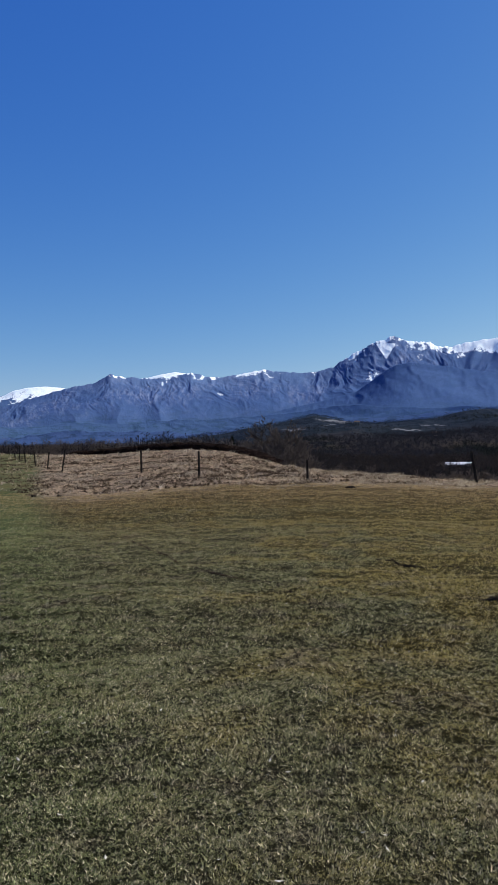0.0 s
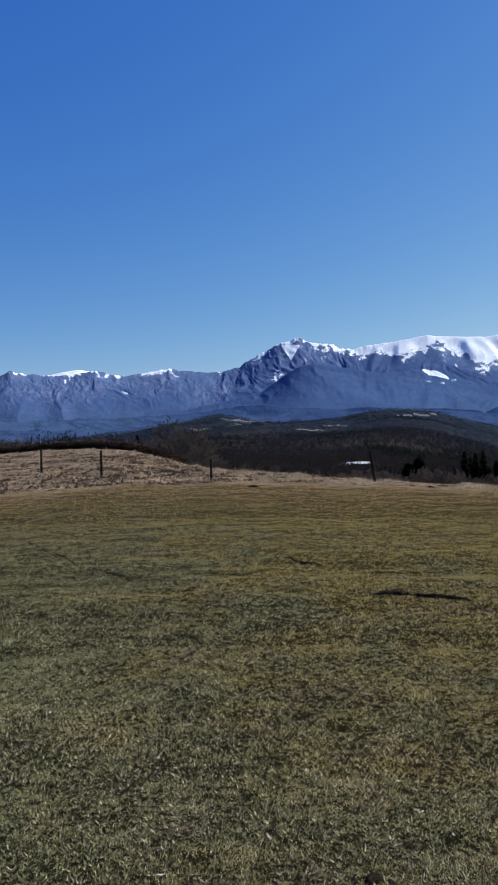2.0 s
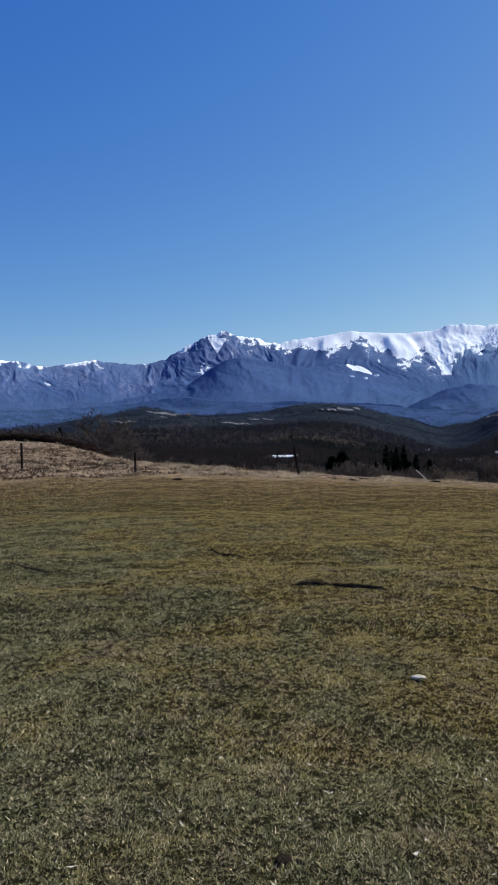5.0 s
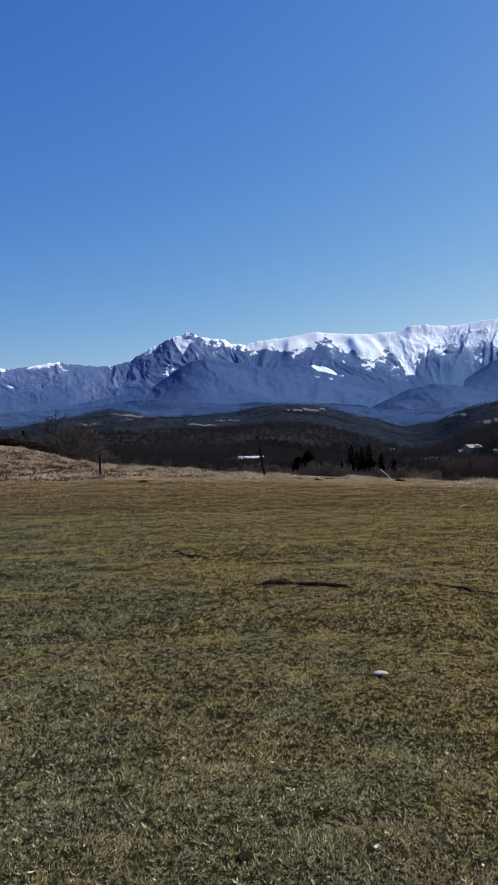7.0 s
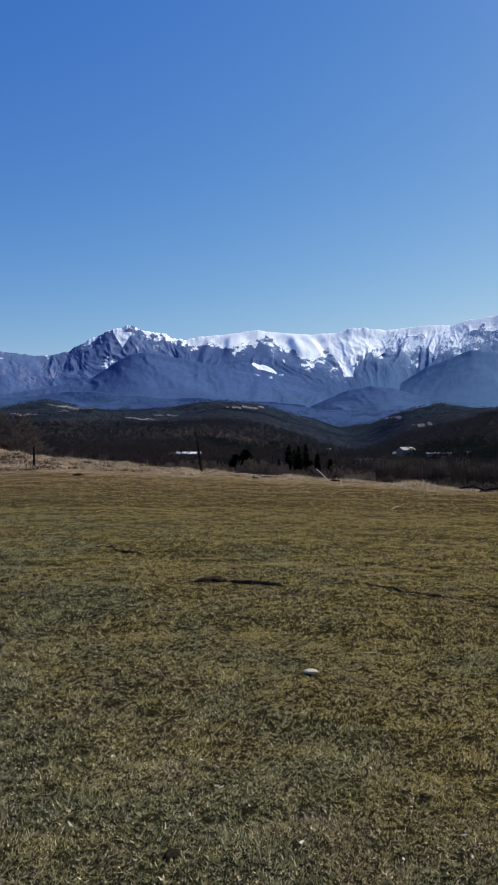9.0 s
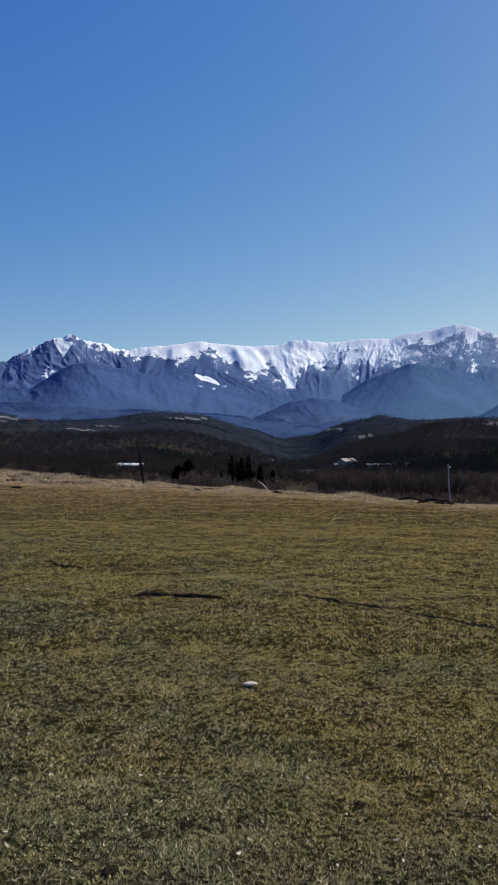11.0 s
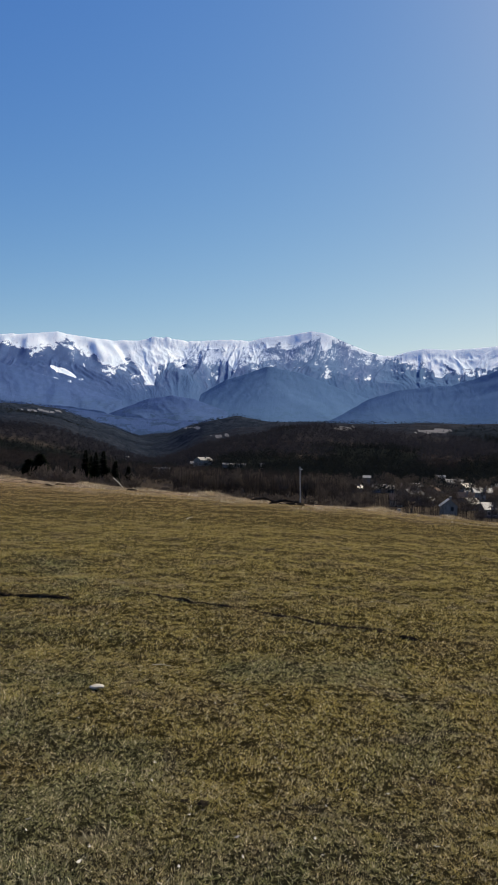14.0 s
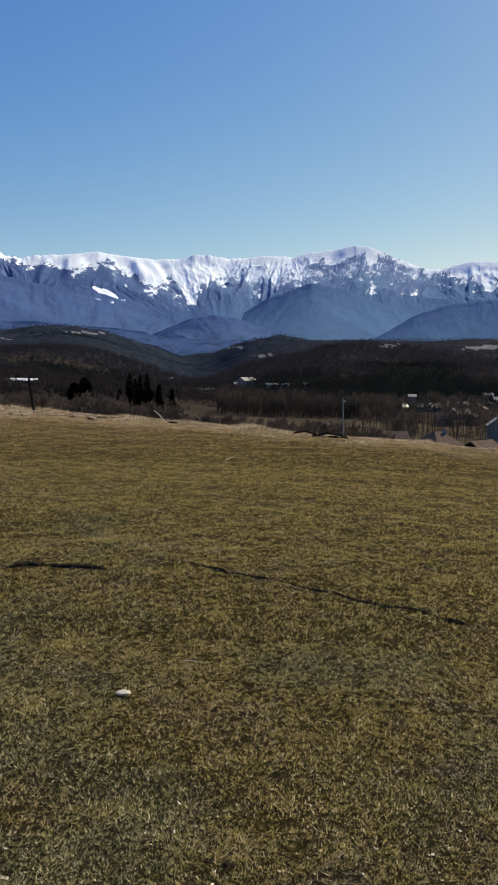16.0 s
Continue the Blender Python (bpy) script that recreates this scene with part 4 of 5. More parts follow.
def build_meadow_things():
    lump("flat_stone", ground_at(1.44, 4.76, 0.020), (0.056, 0.030, 0.010), STONE, 2, "flat pale limestone slab lying in the turf", "stone", jag=0.4, squash=0.006).rotation_euler = (radians(-6), radians(5), 2.4)
    # Dark soil lumps stand in for small shaded holes in the turf.
    for x, y, s, n in ((0.36, 2.74, 0.030, 3), (1.50, 2.99, 0.022, 5), (1.43, 3.05, 0.016, 7), (2.66, 2.78, 0.024, 8), (1.60, 2.95, 0.014, 9), (0.42, 2.71, 0.018, 11), (1.54, 3.06, 0.013, 12), (2.60, 2.84, 0.014, 13)):
        lump("hole_lump", ground_at(x, y, -0.002), (s * 1.4, s * 1.1, s * 0.42), SOIL, n, "crumbly dark lump of soil, set for a dark hole in the turf", "clod", "clods in the turf", 3, 0.95)
    for k, (x, y) in enumerate([(5.04, 30.53), (5.52, 29.15), (6.12, 29.99), (1.14, 31.9), (-1.37, 27.93), (-9.06, 27.44), (-9.35, 29.3), (-13.49, 31.86), (-13.1, 25.74),
                                (-7.05, 31.1), (12.3, 23.3), (12.95, 23.0), (13.4, 23.05), (-12.2, 26.0), (8.6, 28.2)]):
        s = 0.11 + 0.08 * ((k * 7) % 5) / 5
        lump("earth_mound", ground_at(x, y, 0.0), (s * 1.5, s * 0.8, s * 0.55), SOIL, k + 20, "low dark mound of bare earth in dry grass", "earth mound", "mounds along the fence", 2)
    rut([(0.93, 8.2), (1.18, 8.24), (1.53, 8.06), (1.96, 7.80)], 0.05, 0.13, 1, "dark torn rut in the turf with a soil edge", whole=0.85)
    rut([(2.5, 8.1), (2.71, 7.87), (3.08, 7.39), (3.52, 6.74), (3.81, 6.3), (4.06, 5.84), (4.24, 5.55), (4.5, 5.1)], 0.022, 0.034, 2, "long thin rut crossing the turf", RUTSOIL, 0.68)
    rut([(-4.77, 13.08), (-3.56, 11.42), (-2.97, 10.2)], 0.018, 0.07, 3, "thin broken rut in the turf", RUTSOIL)
    rut([(-2.9, 10.1), (-2.33, 9.57), (-1.74, 9.09)], 0.018, 0.07, 4, "thin broken rut in the turf", RUTSOIL)
    rut([(-1.37, 8.38), (-1.02, 8.46)], 0.045, 0.08, 5, "short dark rut in the turf")
    rut([(-0.25, 11.04), (0.33, 10.39), (0.95, 10.31)], 0.03, 0.09, 6, "dark broken rut in the turf")
    stick(ground_at(1.97, 5.19, 0.03), ground_at(2.08, 5.07, 0.035), 0.003, "thin bleached stick lying in the turf")
    stick(ground_at(8.05, 29.0, 0.45), ground_at(8.5, 28.9, 0.03), 0.022, "pale broken stake leaning in dry grass")
    stick(ground_at(6.55, 16.6, 0.03), ground_at(6.78, 16.75, 0.045), 0.010, "thin bleached stick lying in the turf")
    stick(ground_at(5.6, 5.2, 0.03), ground_at(5.68, 5.32, 0.045), 0.005, "thin bleached stick lying in the turf")
    for a, b, r, bow in (((11.6, 23.45, 0.10), (12.5, 23.2, 0.03), 0.035, 0.14), ((12.3, 23.3, 0.03), (13.3, 23.05, 0.06), 0.045, 0.10), ((12.0, 23.2, 0.16), (12.6, 23.0, 0.02), 0.022, 0.05), ((12.9, 22.95, 0.02), (13.5, 23.3, 0.10), 0.028, 0.12)):
        stick(ground_at(*a), ground_at(*b), r, "dark fallen branch at the foot of a fence post", POSTWOOD, bow)


def tube(bm, a, b, ra, rb, sides=6):
    """A tapered round bar from a to b."""
    axis = (b - a).normalized()
    u = axis.orthogonal().normalized()
    w = axis.cross(u)
    ring = []
    for p, r in ((a, ra), (b, rb)):
        ring.append([bm.verts.new(p + (u * math.cos(k * 2 * math.pi / sides) + w * math.sin(k * 2 * math.pi / sides)) * r) for k in range(sides)])
    for k in range(sides):
        bm.faces.new((ring[0][k], ring[0][(k + 1) % sides], ring[1][(k + 1) % sides], ring[1][k]))
    bm.faces.new(ring[0][::-1])
    bm.faces.new(ring[1])


def stick(a, b, r, label, material=CHIP, bow=0.06):
    bm = bmesh.new()
    mid = (a + b) / 2 + Vector((0, 0, (b - a).length * bow))
    tube(bm, a - a, mid - a, r, r * 0.9, 6)
    tube(bm, mid - a, b - a, r * 0.9, r * 0.6, 6)
    me = bpy.data.meshes.new("stick")
    bm.to_mesh(me)
    bm.free()
    me.materials.append(material)
    ob = new("stick", me)
    ob.location = a
    return tagged(ob, label, "stick")


# ---- the fence ----
def fence_post(x, y, height, width, lean_x, lean_y, seed, steel=False):
    """A post with a worn, slightly crooked shaft, set in the ground."""
    at = ground_at(x, y)
    label = "thin grey steel fence post with a white insulator" if steel else "dark weathered wooden fence post in dry grass"
    post = tagged(new("fence_post"), label, "fence post", group="fence posts")
    post.location = at
    bm = bmesh.new()
    rows, sides = 9, 6 if steel else 8
    rng = random.Random(seed)
    loops = []
    for k in range(rows):
        t = k / (rows - 1)
        z = -0.15 + (height + 0.15) * t
        r = width / 2 * (1.06 - 0.14 * t)
        cx, cy = lean_x * max(z, 0) / height + rng.uniform(-0.006, 0.006), lean_y * max(z, 0) / height
        loops.append([bm.verts.new((cx + r * math.cos(j * 2 * math.pi / sides) * rng.uniform(0.9, 1.08), cy + r * math.sin(j * 2 * math.pi / sides), z + (0.03 * rng.uniform(-1, 1) if k == rows - 1 and not steel else 0))) for j in range(sides)])
    for lo, hi in zip(loops, loops[1:]):
        for j in range(sides):
            bm.faces.new((lo[j], lo[(j + 1) % sides], hi[(j + 1) % sides], hi[j]))
    bm.faces.new(loops[-1])
    bm.faces.new(loops[0][::-1])
    part("shaft", bm, STEEL if steel else POSTWOOD, post)
    if steel:
        for up in (0.93, ):
            bm = bmesh.new()
            c = Vector((lean_x * up + width * 0.4, lean_y * up - 0.01, height * up))
            tube(bm, c, c + Vector((0.05, 0, 0)), 0.02, 0.024, 8)
            tube(bm, c + Vector((0.05, 0, 0)), c + Vector((0.062, 0, 0)), 0.03, 0.016, 8)
            part("insulator", bm, PORCELAIN, post, "small white porcelain insulator")
    return post


def build_fence():
    fence_post(13.42, 23.13, 1.40, 0.058, -0.06, 0.0, 1, True)
    fence_post(3.92, 34.2, 1.42, 0.135, -0.20, 0.0, 2)
    fence_post(-3.40, 31.8, 0.88, 0.095, 0.0, 0.0, 3)
    fence_post(-8.85, 34.2, 1.28, 0.115, -0.01, 0.0, 4)
    fence_post(-13.42, 39.1, 1.26, 0.115, -0.01, 0.0, 5)
    fence_post(-20.69, 44.55, 1.36, 0.10, 0.25, 0.0, 6)
    fence_post(-23.15, 47.56, 1.18, 0.10, 0.16, 0.0, 7)
    fence_post(-25.62, 50.71, 1.08, 0.10, -0.09, 0.0, 8)
    fence_post(-28.61, 54.89, 0.80, 0.10, -0.04, 0.0, 9)
    fence_post(-30.96, 58.41, 1.20, 0.10, 0.03, 0.0, 10)
    fence_post(-32.33, 60.17, 0.55, 0.10, -0.04, 0.0, 11)
    fence_post(-35.74, 65.45, 0.80, 0.11, -0.12, 0.0, 12)


# ---- trees ----
def limb(V, F, a, b, ra, rb, sides=4):
    axis = b - a
    length = np.linalg.norm(axis) + 1e-9
    axis = axis / length
    u = np.cross(axis, [0.3, 0.9, 0.2])
    u /= np.linalg.norm(u) + 1e-9
    w = np.cross(axis, u)
    at = len(V)
    for p, r in ((a, ra), (b, rb)):
        for k in range(sides):
            t = 2 * math.pi * k / sides
            V.append(p + (u * math.cos(t) + w * math.sin(t)) * r)
    for k in range(sides):
        F.append((at + k, at + (k + 1) % sides, at + sides + (k + 1) % sides, at + sides + k))


def spike(V, F, a, b, r):
    """A twig: a folded blade of two slim triangles that meet at its tip."""
    at = len(V)
    V += [a + np.array([r, 0, 0]), a + np.array([-r * 0.5, r * 0.87, 0]), a + np.array([-r * 0.5, -r * 0.87, r * 0.4]), b]
    F += [(at, at + 1, at + 3, at + 2)]


def grow_bare(seed, height, spread, thin):
    """The trunk with its limbs, and the crown of twigs, of a leafless broadleaf tree."""
    rng = np.random.default_rng(seed)
    TV, TF, CV, CF = [], [], [], []

    def grow(p, d, length, r, level):
        steps = 3 if level < 2 else 2 if level < 4 else 1
        for k in range(steps):
            bend = rng.normal(0, 0.16 + 0.06 * level, 3)
            d = d + bend + np.array([0, 0, 0.10])
            d = d / np.linalg.norm(d)
            q = p + d * length / steps
            r2 = r * (0.80 if level == 0 else 0.72)
            if level < 2:
                limb(TV, TF, p, q, r, r2, 5 if level == 0 else 4)
            elif level < 4:
                limb(CV, CF, p, q, max(r, thin), max(r2, thin * 0.7), 3)
            else:
                spike(CV, CF, p, q, thin)
            p, r = q, r2
            if level < 4 and (level > 0 or k > 0):
                for _ in range((3, 3, 3, 3)[level]):
                    side = rng.normal(0, 1, 3)
                    side -= d * (side @ d)
                    side /= np.linalg.norm(side) + 1e-9
                    e = d * rng.uniform(0.45, 1.0) + side * spread * rng.uniform(0.6, 1.1)
                    grow(p, e / np.linalg.norm(e), length * rng.uniform(0.42, 0.68), r * rng.uniform(0.45, 0.65), level + 1)

    grow(np.array([0, 0, -0.3]), np.array([0, 0, 1.0]), height * 0.52, height * 0.018, 0)
    TV, CV = np.array(TV), np.array(CV)
    k = height / max(CV[:, 2].max(), 0.1)
    return TV * k, TF, CV * k, CF


def bare_tree_kind(name, seed, height, spread, thin, label, group):
    TV, TF, CV, CF = grow_bare(seed, height, spread, thin)
    tree = tagged(new(name), label, "tree", group=group)
    for n, v, f, m in (("trunk", TV, TF, BARK), ("crown", CV, CF, TWIG)):
        ob = new(n, fast_mesh(n, v, f, m))
        ob.parent = tree
    return tree


def spruce_kind(seed, height, width, label, full=0.7):
    """A dense spruce: trunk, and whorls of drooping needled boughs."""
    rng = np.random.default_rng(seed)
    tree = tagged(new("spruce_tree"), label, "conifer", group="spruces below the meadow")
    TV, TF = [], []
    limb(TV, TF, np.array([0, 0, -0.4]), np.array([0, 0, height * 0.97]), height * 0.018, 0.03, 7)
    ob = new("trunk", fast_mesh("trunk", TV, TF, BARK))
    ob.parent = tree
    V, F = [], []
    z = height * 0.05
    while z < height:
        t = z / height
        reach = width * (1 - t) ** full * rng.uniform(0.75, 1.15) + 0.12
        for k in range(rng.integers(14, 19)):
            turn = rng.uniform(0, 2 * np.pi)
            out = np.array([math.cos(turn), math.sin(turn), 0])
            across = np.array([-out[1], out[0], 0])
            long = reach * rng.uniform(0.6, 1.1)
            droop = -long * rng.uniform(0.15, 0.45)
            root = np.array([0, 0, z + rng.uniform(-0.2, 0.2)])
            for j in range(5):
                s = (j + 0.6) / 5
                c = root + out * long * s + np.array([0, 0, droop * s**1.5])
                for g in (-1, 1):
                    w = long * 0.42 * (1.15 - s) + 0.2
                    at = len(V)
                    V += [c, c + across * g * w + out * w * 0.5 + np.array([0, 0, -rng.uniform(0.1, 0.4) * w]), c + out * w * 0.9 + np.array([0, 0, -0.1 * w + rng.uniform(0, 0.1)])]
                    F.append((at, at + 1, at + 2))
        z += height * 0.026 * rng.uniform(0.7, 1.3)
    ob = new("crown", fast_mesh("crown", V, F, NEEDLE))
    ob.parent = tree
    return tree


def put_tree(tree, az, r, size, turn, first):
    m = Matrix.Translation(spot(az, r)) @ Matrix.Rotation(turn, 4, "Z") @ Matrix.Scale(size, 4)
    if first:
        tree.matrix_basis = m
        return tree
    copy = copy_thing(tree, Matrix.Identity(4))
    copy.matrix_basis = m
    return copy


def build_trees():
    rng = random.Random(5)
    thicket = [bare_tree_kind("bare_tree", 100 + k, 10.0, 0.75 + 0.12 * (k % 3), 0.036, "leafless grey-brown broadleaf tree below the meadow", "bare trees in the valley") for k in range(7)]
    brush = [bare_tree_kind("bare_shrub", 200 + k, 4.5, 0.9, 0.032, "leafless brown shrub on the slope below the fence", "shrubs below the fence") for k in range(4)]
    used = set()

    def place(kinds, az, r, size):
        k = rng.randrange(len(kinds))
        first = (id(kinds), k) not in used
        used.add((id(kinds), k))
        put_tree(kinds[k], az, r, size, rng.uniform(0, 6.3), first)

    # behind the mound
    for az, r, h in ((-9.6, 105, 12.2), (-8.0, 112, 12.6), (-8.8, 124, 11.5), (-6.9, 118, 10.4), (-6.1, 130, 9.6), (-7.4, 98, 8.6), (-5.2, 120, 8.4), (-10.6, 128, 9.8), (-9.2, 138, 11.5), (-8.4, 99, 9.5), (-7.6, 134, 11.0), (-10.1, 116, 9.5), (-6.5, 104, 8.0), (-5.7, 145, 9.6), (-11.4, 140, 9.5), (-4.6, 136, 8.6)):
        place(thicket, az, r, h / 9.2)
    for k in range(84):
        az = -31 + 21 * (k + rng.random()) / 84
        r = rng.uniform(118, 240)
        top = 1.6 + r * math.tan(radians(rng.uniform(1.25, 1.95)))
        place(thicket, az, r, max(5.0, top - float(land(az, r))) / 10)
    # the slope below the fence
    for k in range(70):
        az = -8 + 25 * (k + rng.random()) / 70
        r = rng.uniform(46, 88)
        top = 1.6 + r * math.tan(radians(rng.uniform(-2.2, -0.9) - max(0, az - 10) * 0.05))
        h = top - float(land(az, r))
        if h > 1.5:
            place(brush, az, r, min(h, 6.5) / 4.5)
    for k in range(46):
        az = 19 + 14 * (k + rng.random()) / 46
        r = rng.uniform(31, 62)
        h = 1.6 + r * math.tan(radians(rng.uniform(-3.1, -2.2) - (az - 19) * 0.04)) - float(land(az, r))
        if h > 0.6:
            place(brush, az, r, min(h, 5.0) / 4.5)
    for k in range(44):
        az = -6 + 22 * (k + rng.random()) / 44
        r = rng.uniform(150, 330)
        place(thicket, az, r, rng.uniform(0.6, 1.0))
    # the row across the home field
    for k in range(90):
        az = 19.8 + 13.6 * (k + rng.random()) / 90
        place(thicket, az, rng.uniform(296, 372), rng.uniform(0.7, 1.12) * (1 if az < 31 else 0.75))
    # gardens of the village
    for k in range(130):
        az = 31 + 16 * (k + rng.random()) / 130
        place(thicket, az, rng.uniform(200, 540), rng.uniform(0.5, 1.15))
    tall = spruce_kind(1, 16.0, 3.3, "tall dark green spruce among bare trees")
    wide = spruce_kind(2, 10.0, 3.6, "broad dark evergreen among bare trees", 0.42)
    slim = spruce_kind(3, 12.0, 2.6, "slender dark green spruce among bare trees")
    high = {tall: 16.0, wide: 10.0, slim: 12.0}
    started = set()
    for tree, az, r, top in ((tall, 13.05, 214, -0.06), (tall, 13.82, 220, -0.20), (tall, 14.38, 209, -0.08), (tall, 13.45, 224, -0.45), (wide, 9.75, 205, -0.45), (wide, 8.95, 214, -0.85), (slim, 15.3, 214, -0.74),
                             (slim, 16.3, 210, -1.13), (slim, 12.3, 212, -1.2), (slim, 14.8, 208, -1.25), (tall, -11.9, 190, 1.75)):
        put_tree(tree, az, r, (EYE + r * math.tan(radians(top)) - float(land(az, r))) / high[tree], az * 1.7, tree not in started)
        started.add(tree)


def saplings(seed, n, twigs, lo, hi, near, far, tops, thick, label):
    """Dense young growth, reaching up to the angles of a table by bearing."""
    rng = np.random.default_rng(seed)
    az, r = rng.uniform(lo, hi, n), rng.uniform(near, far, n)
    a = np.radians(az)
    root = np.stack([r * np.sin(a), r * np.cos(a), land(az, r)], -1)
    tall = EYE + r * np.tan(np.radians(along(tops, az) + 0.12 * fbm(az * 1.3, az * 0, 3, seed))) - root[:, 2]
    tall = np.clip(tall, 1.0, 15.0) * rng.uniform(0.55, 1.0, n)
    side = np.stack([np.cos(a), -np.sin(a), 0 * a], -1)
    lean = rng.normal(0, 0.05, (n, 3)) * tall[:, None]
    lean[:, 2] = 0
    top = root + lean + np.stack([0 * tall, 0 * tall, tall], -1)
    stems = np.stack([root - side * thick, root + side * thick, top], 1).reshape(-1, 3)
    k = rng.uniform(0.2, 0.98, (n, twigs, 1))
    p = root[:, None] + (top - root)[:, None] * k
    out = rng.normal(0, 1, (n, twigs, 3)) * [0.9, 0.9, 0.4] + [0, 0, 0.9]
    out = out * tall[:, None, None] * 0.16 * (1.15 - k)
    wide = side[:, None] * thick * rng.uniform(0.5, 1.1, (n, twigs, 1))
    V = np.concatenate([stems, np.stack([p - wide, p + wide, p + out], 2).reshape(-1, 3)])
    tagged(new("saplings", fast_mesh("saplings", V, np.arange(len(V)).reshape(-1, 3), FARTWIG)), label, "saplings", kind="stuff")


def build_hedge():
    """A dark bramble hedge behind the crest of the mound."""
    rng = np.random.default_rng(17)
    n = 26000
    az = rng.uniform(-24, -8.5, n)
    r = along(RIM_DISTANCE, az) + rng.uniform(7, 11, n)
    high = along([(-24, 0.75), (-21, 0.95), (-18, 1.20), (-15.5, 1.28), (-12.4, 1.05), (-10.5, 0.55), (-8.5, -0.2)], az)
    top = EYE + r * np.tan(np.radians(high + 0.05 * fbm(az * 3, az * 0, 3, 5)))
    base = land(az, r)
    a = np.radians(az)
    z = base + (top - base) * rng.uniform(0.0, 1.0, n) ** 0.6
    c = np.stack([r * np.sin(a), r * np.cos(a), z], -1)
    d = rng.normal(0, 1, (n, 3)) * [0.3, 0.3, 0.16]
    e = rng.normal(0, 1, (n, 3)) * [0.05, 0.05, 0.08]
    V = np.stack([c - d, c + d, c + e * 1.6], 1).reshape(-1, 3)
    V[:, 2] = np.minimum(V[:, 2], np.repeat(top, 3) + 0.06)
    tagged(new("hedge", fast_mesh("hedge", V, np.arange(3 * n).reshape(n, 3), HEDGE)), "dark leafless bramble hedge behind the grassy mound", "hedge", kind="stuff")


def build_woods():
    """Leafless woods on the hills, from the valley to the crest, with dark pines on the nearer hill."""
    rng = np.random.default_rng(23)
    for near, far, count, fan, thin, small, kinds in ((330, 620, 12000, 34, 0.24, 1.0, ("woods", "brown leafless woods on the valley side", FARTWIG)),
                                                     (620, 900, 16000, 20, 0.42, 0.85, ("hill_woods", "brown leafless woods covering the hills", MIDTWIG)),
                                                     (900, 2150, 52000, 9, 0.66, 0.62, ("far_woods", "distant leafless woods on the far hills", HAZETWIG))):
        az, r = scatter(rng, count, -38, 52, near, far)
        z = land(az, r)
        x, y = r * np.sin(np.radians(az)), r * np.cos(np.radians(az))
        open_land = np.maximum(pasture(az, r), field_mask(az, r, z) * 1.2)
        village = (az > 30) & (r < 520)
        keep = (rng.uniform(0, 1, count) > open_land * 0.93) & ~((az > 3.6) & (az < 6.8) & (r > 440) & (r < 556)) & ~(village & (rng.uniform(0, 1, count) < 0.8)) & (r < along(HILL_DISTANCE, az) - 8)
        x, y, z, az, r = x[keep], y[keep], z[keep], az[keep], r[keep]
        n = len(x)
        size = small * rng.uniform(5.0, 10, n) * (1 + 0.25 * fbm(x * 0.01, y * 0.01, 2, 3))
        size = size * (0.5 + 0.5 * smooth01((0.96 - r / along(HILL_DISTANCE, az)) / 0.12))
        root = np.stack([x, y, z], -1)[:, None]
        q = rng.normal(0, 1, (n, fan, 3))
        q /= np.linalg.norm(q, axis=-1, keepdims=True)
        q *= rng.uniform(0.35, 1.0, (n, fan, 1))
        c = root + size[:, None, None] * (q * [0.40, 0.40, 0.42] + [0, 0, 0.56])
        up = rng.normal(0, 1, (n, fan, 3)) * 0.8 + q * 0.6 + [0, 0, 0.2]
        up *= size[:, None, None] * rng.uniform(0.06, 0.14, (n, fan, 1))
        side = rng.normal(0, 1, (n, fan, 3)) * thin * small
        V = np.stack([c - up * 0.5 - side * 0.4, c + up, c + side], 2)
        pine = pines(az, x, y)
        name, label, look_of = kinds
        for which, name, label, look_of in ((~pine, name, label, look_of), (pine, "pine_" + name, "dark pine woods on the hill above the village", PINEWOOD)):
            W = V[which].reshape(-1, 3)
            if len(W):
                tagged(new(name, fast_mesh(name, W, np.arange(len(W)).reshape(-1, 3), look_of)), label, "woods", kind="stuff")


# ---- the village ----
def box(bm, x0, x1, y0, y1, z0, z1):
    bmesh.ops.create_cube(bm, size=1, matrix=Matrix.Translation(((x0 + x1) / 2, (y0 + y1) / 2, (z0 + z1) / 2)) @ Matrix.Diagonal((x1 - x0, y1 - y0, z1 - z0, 1)))


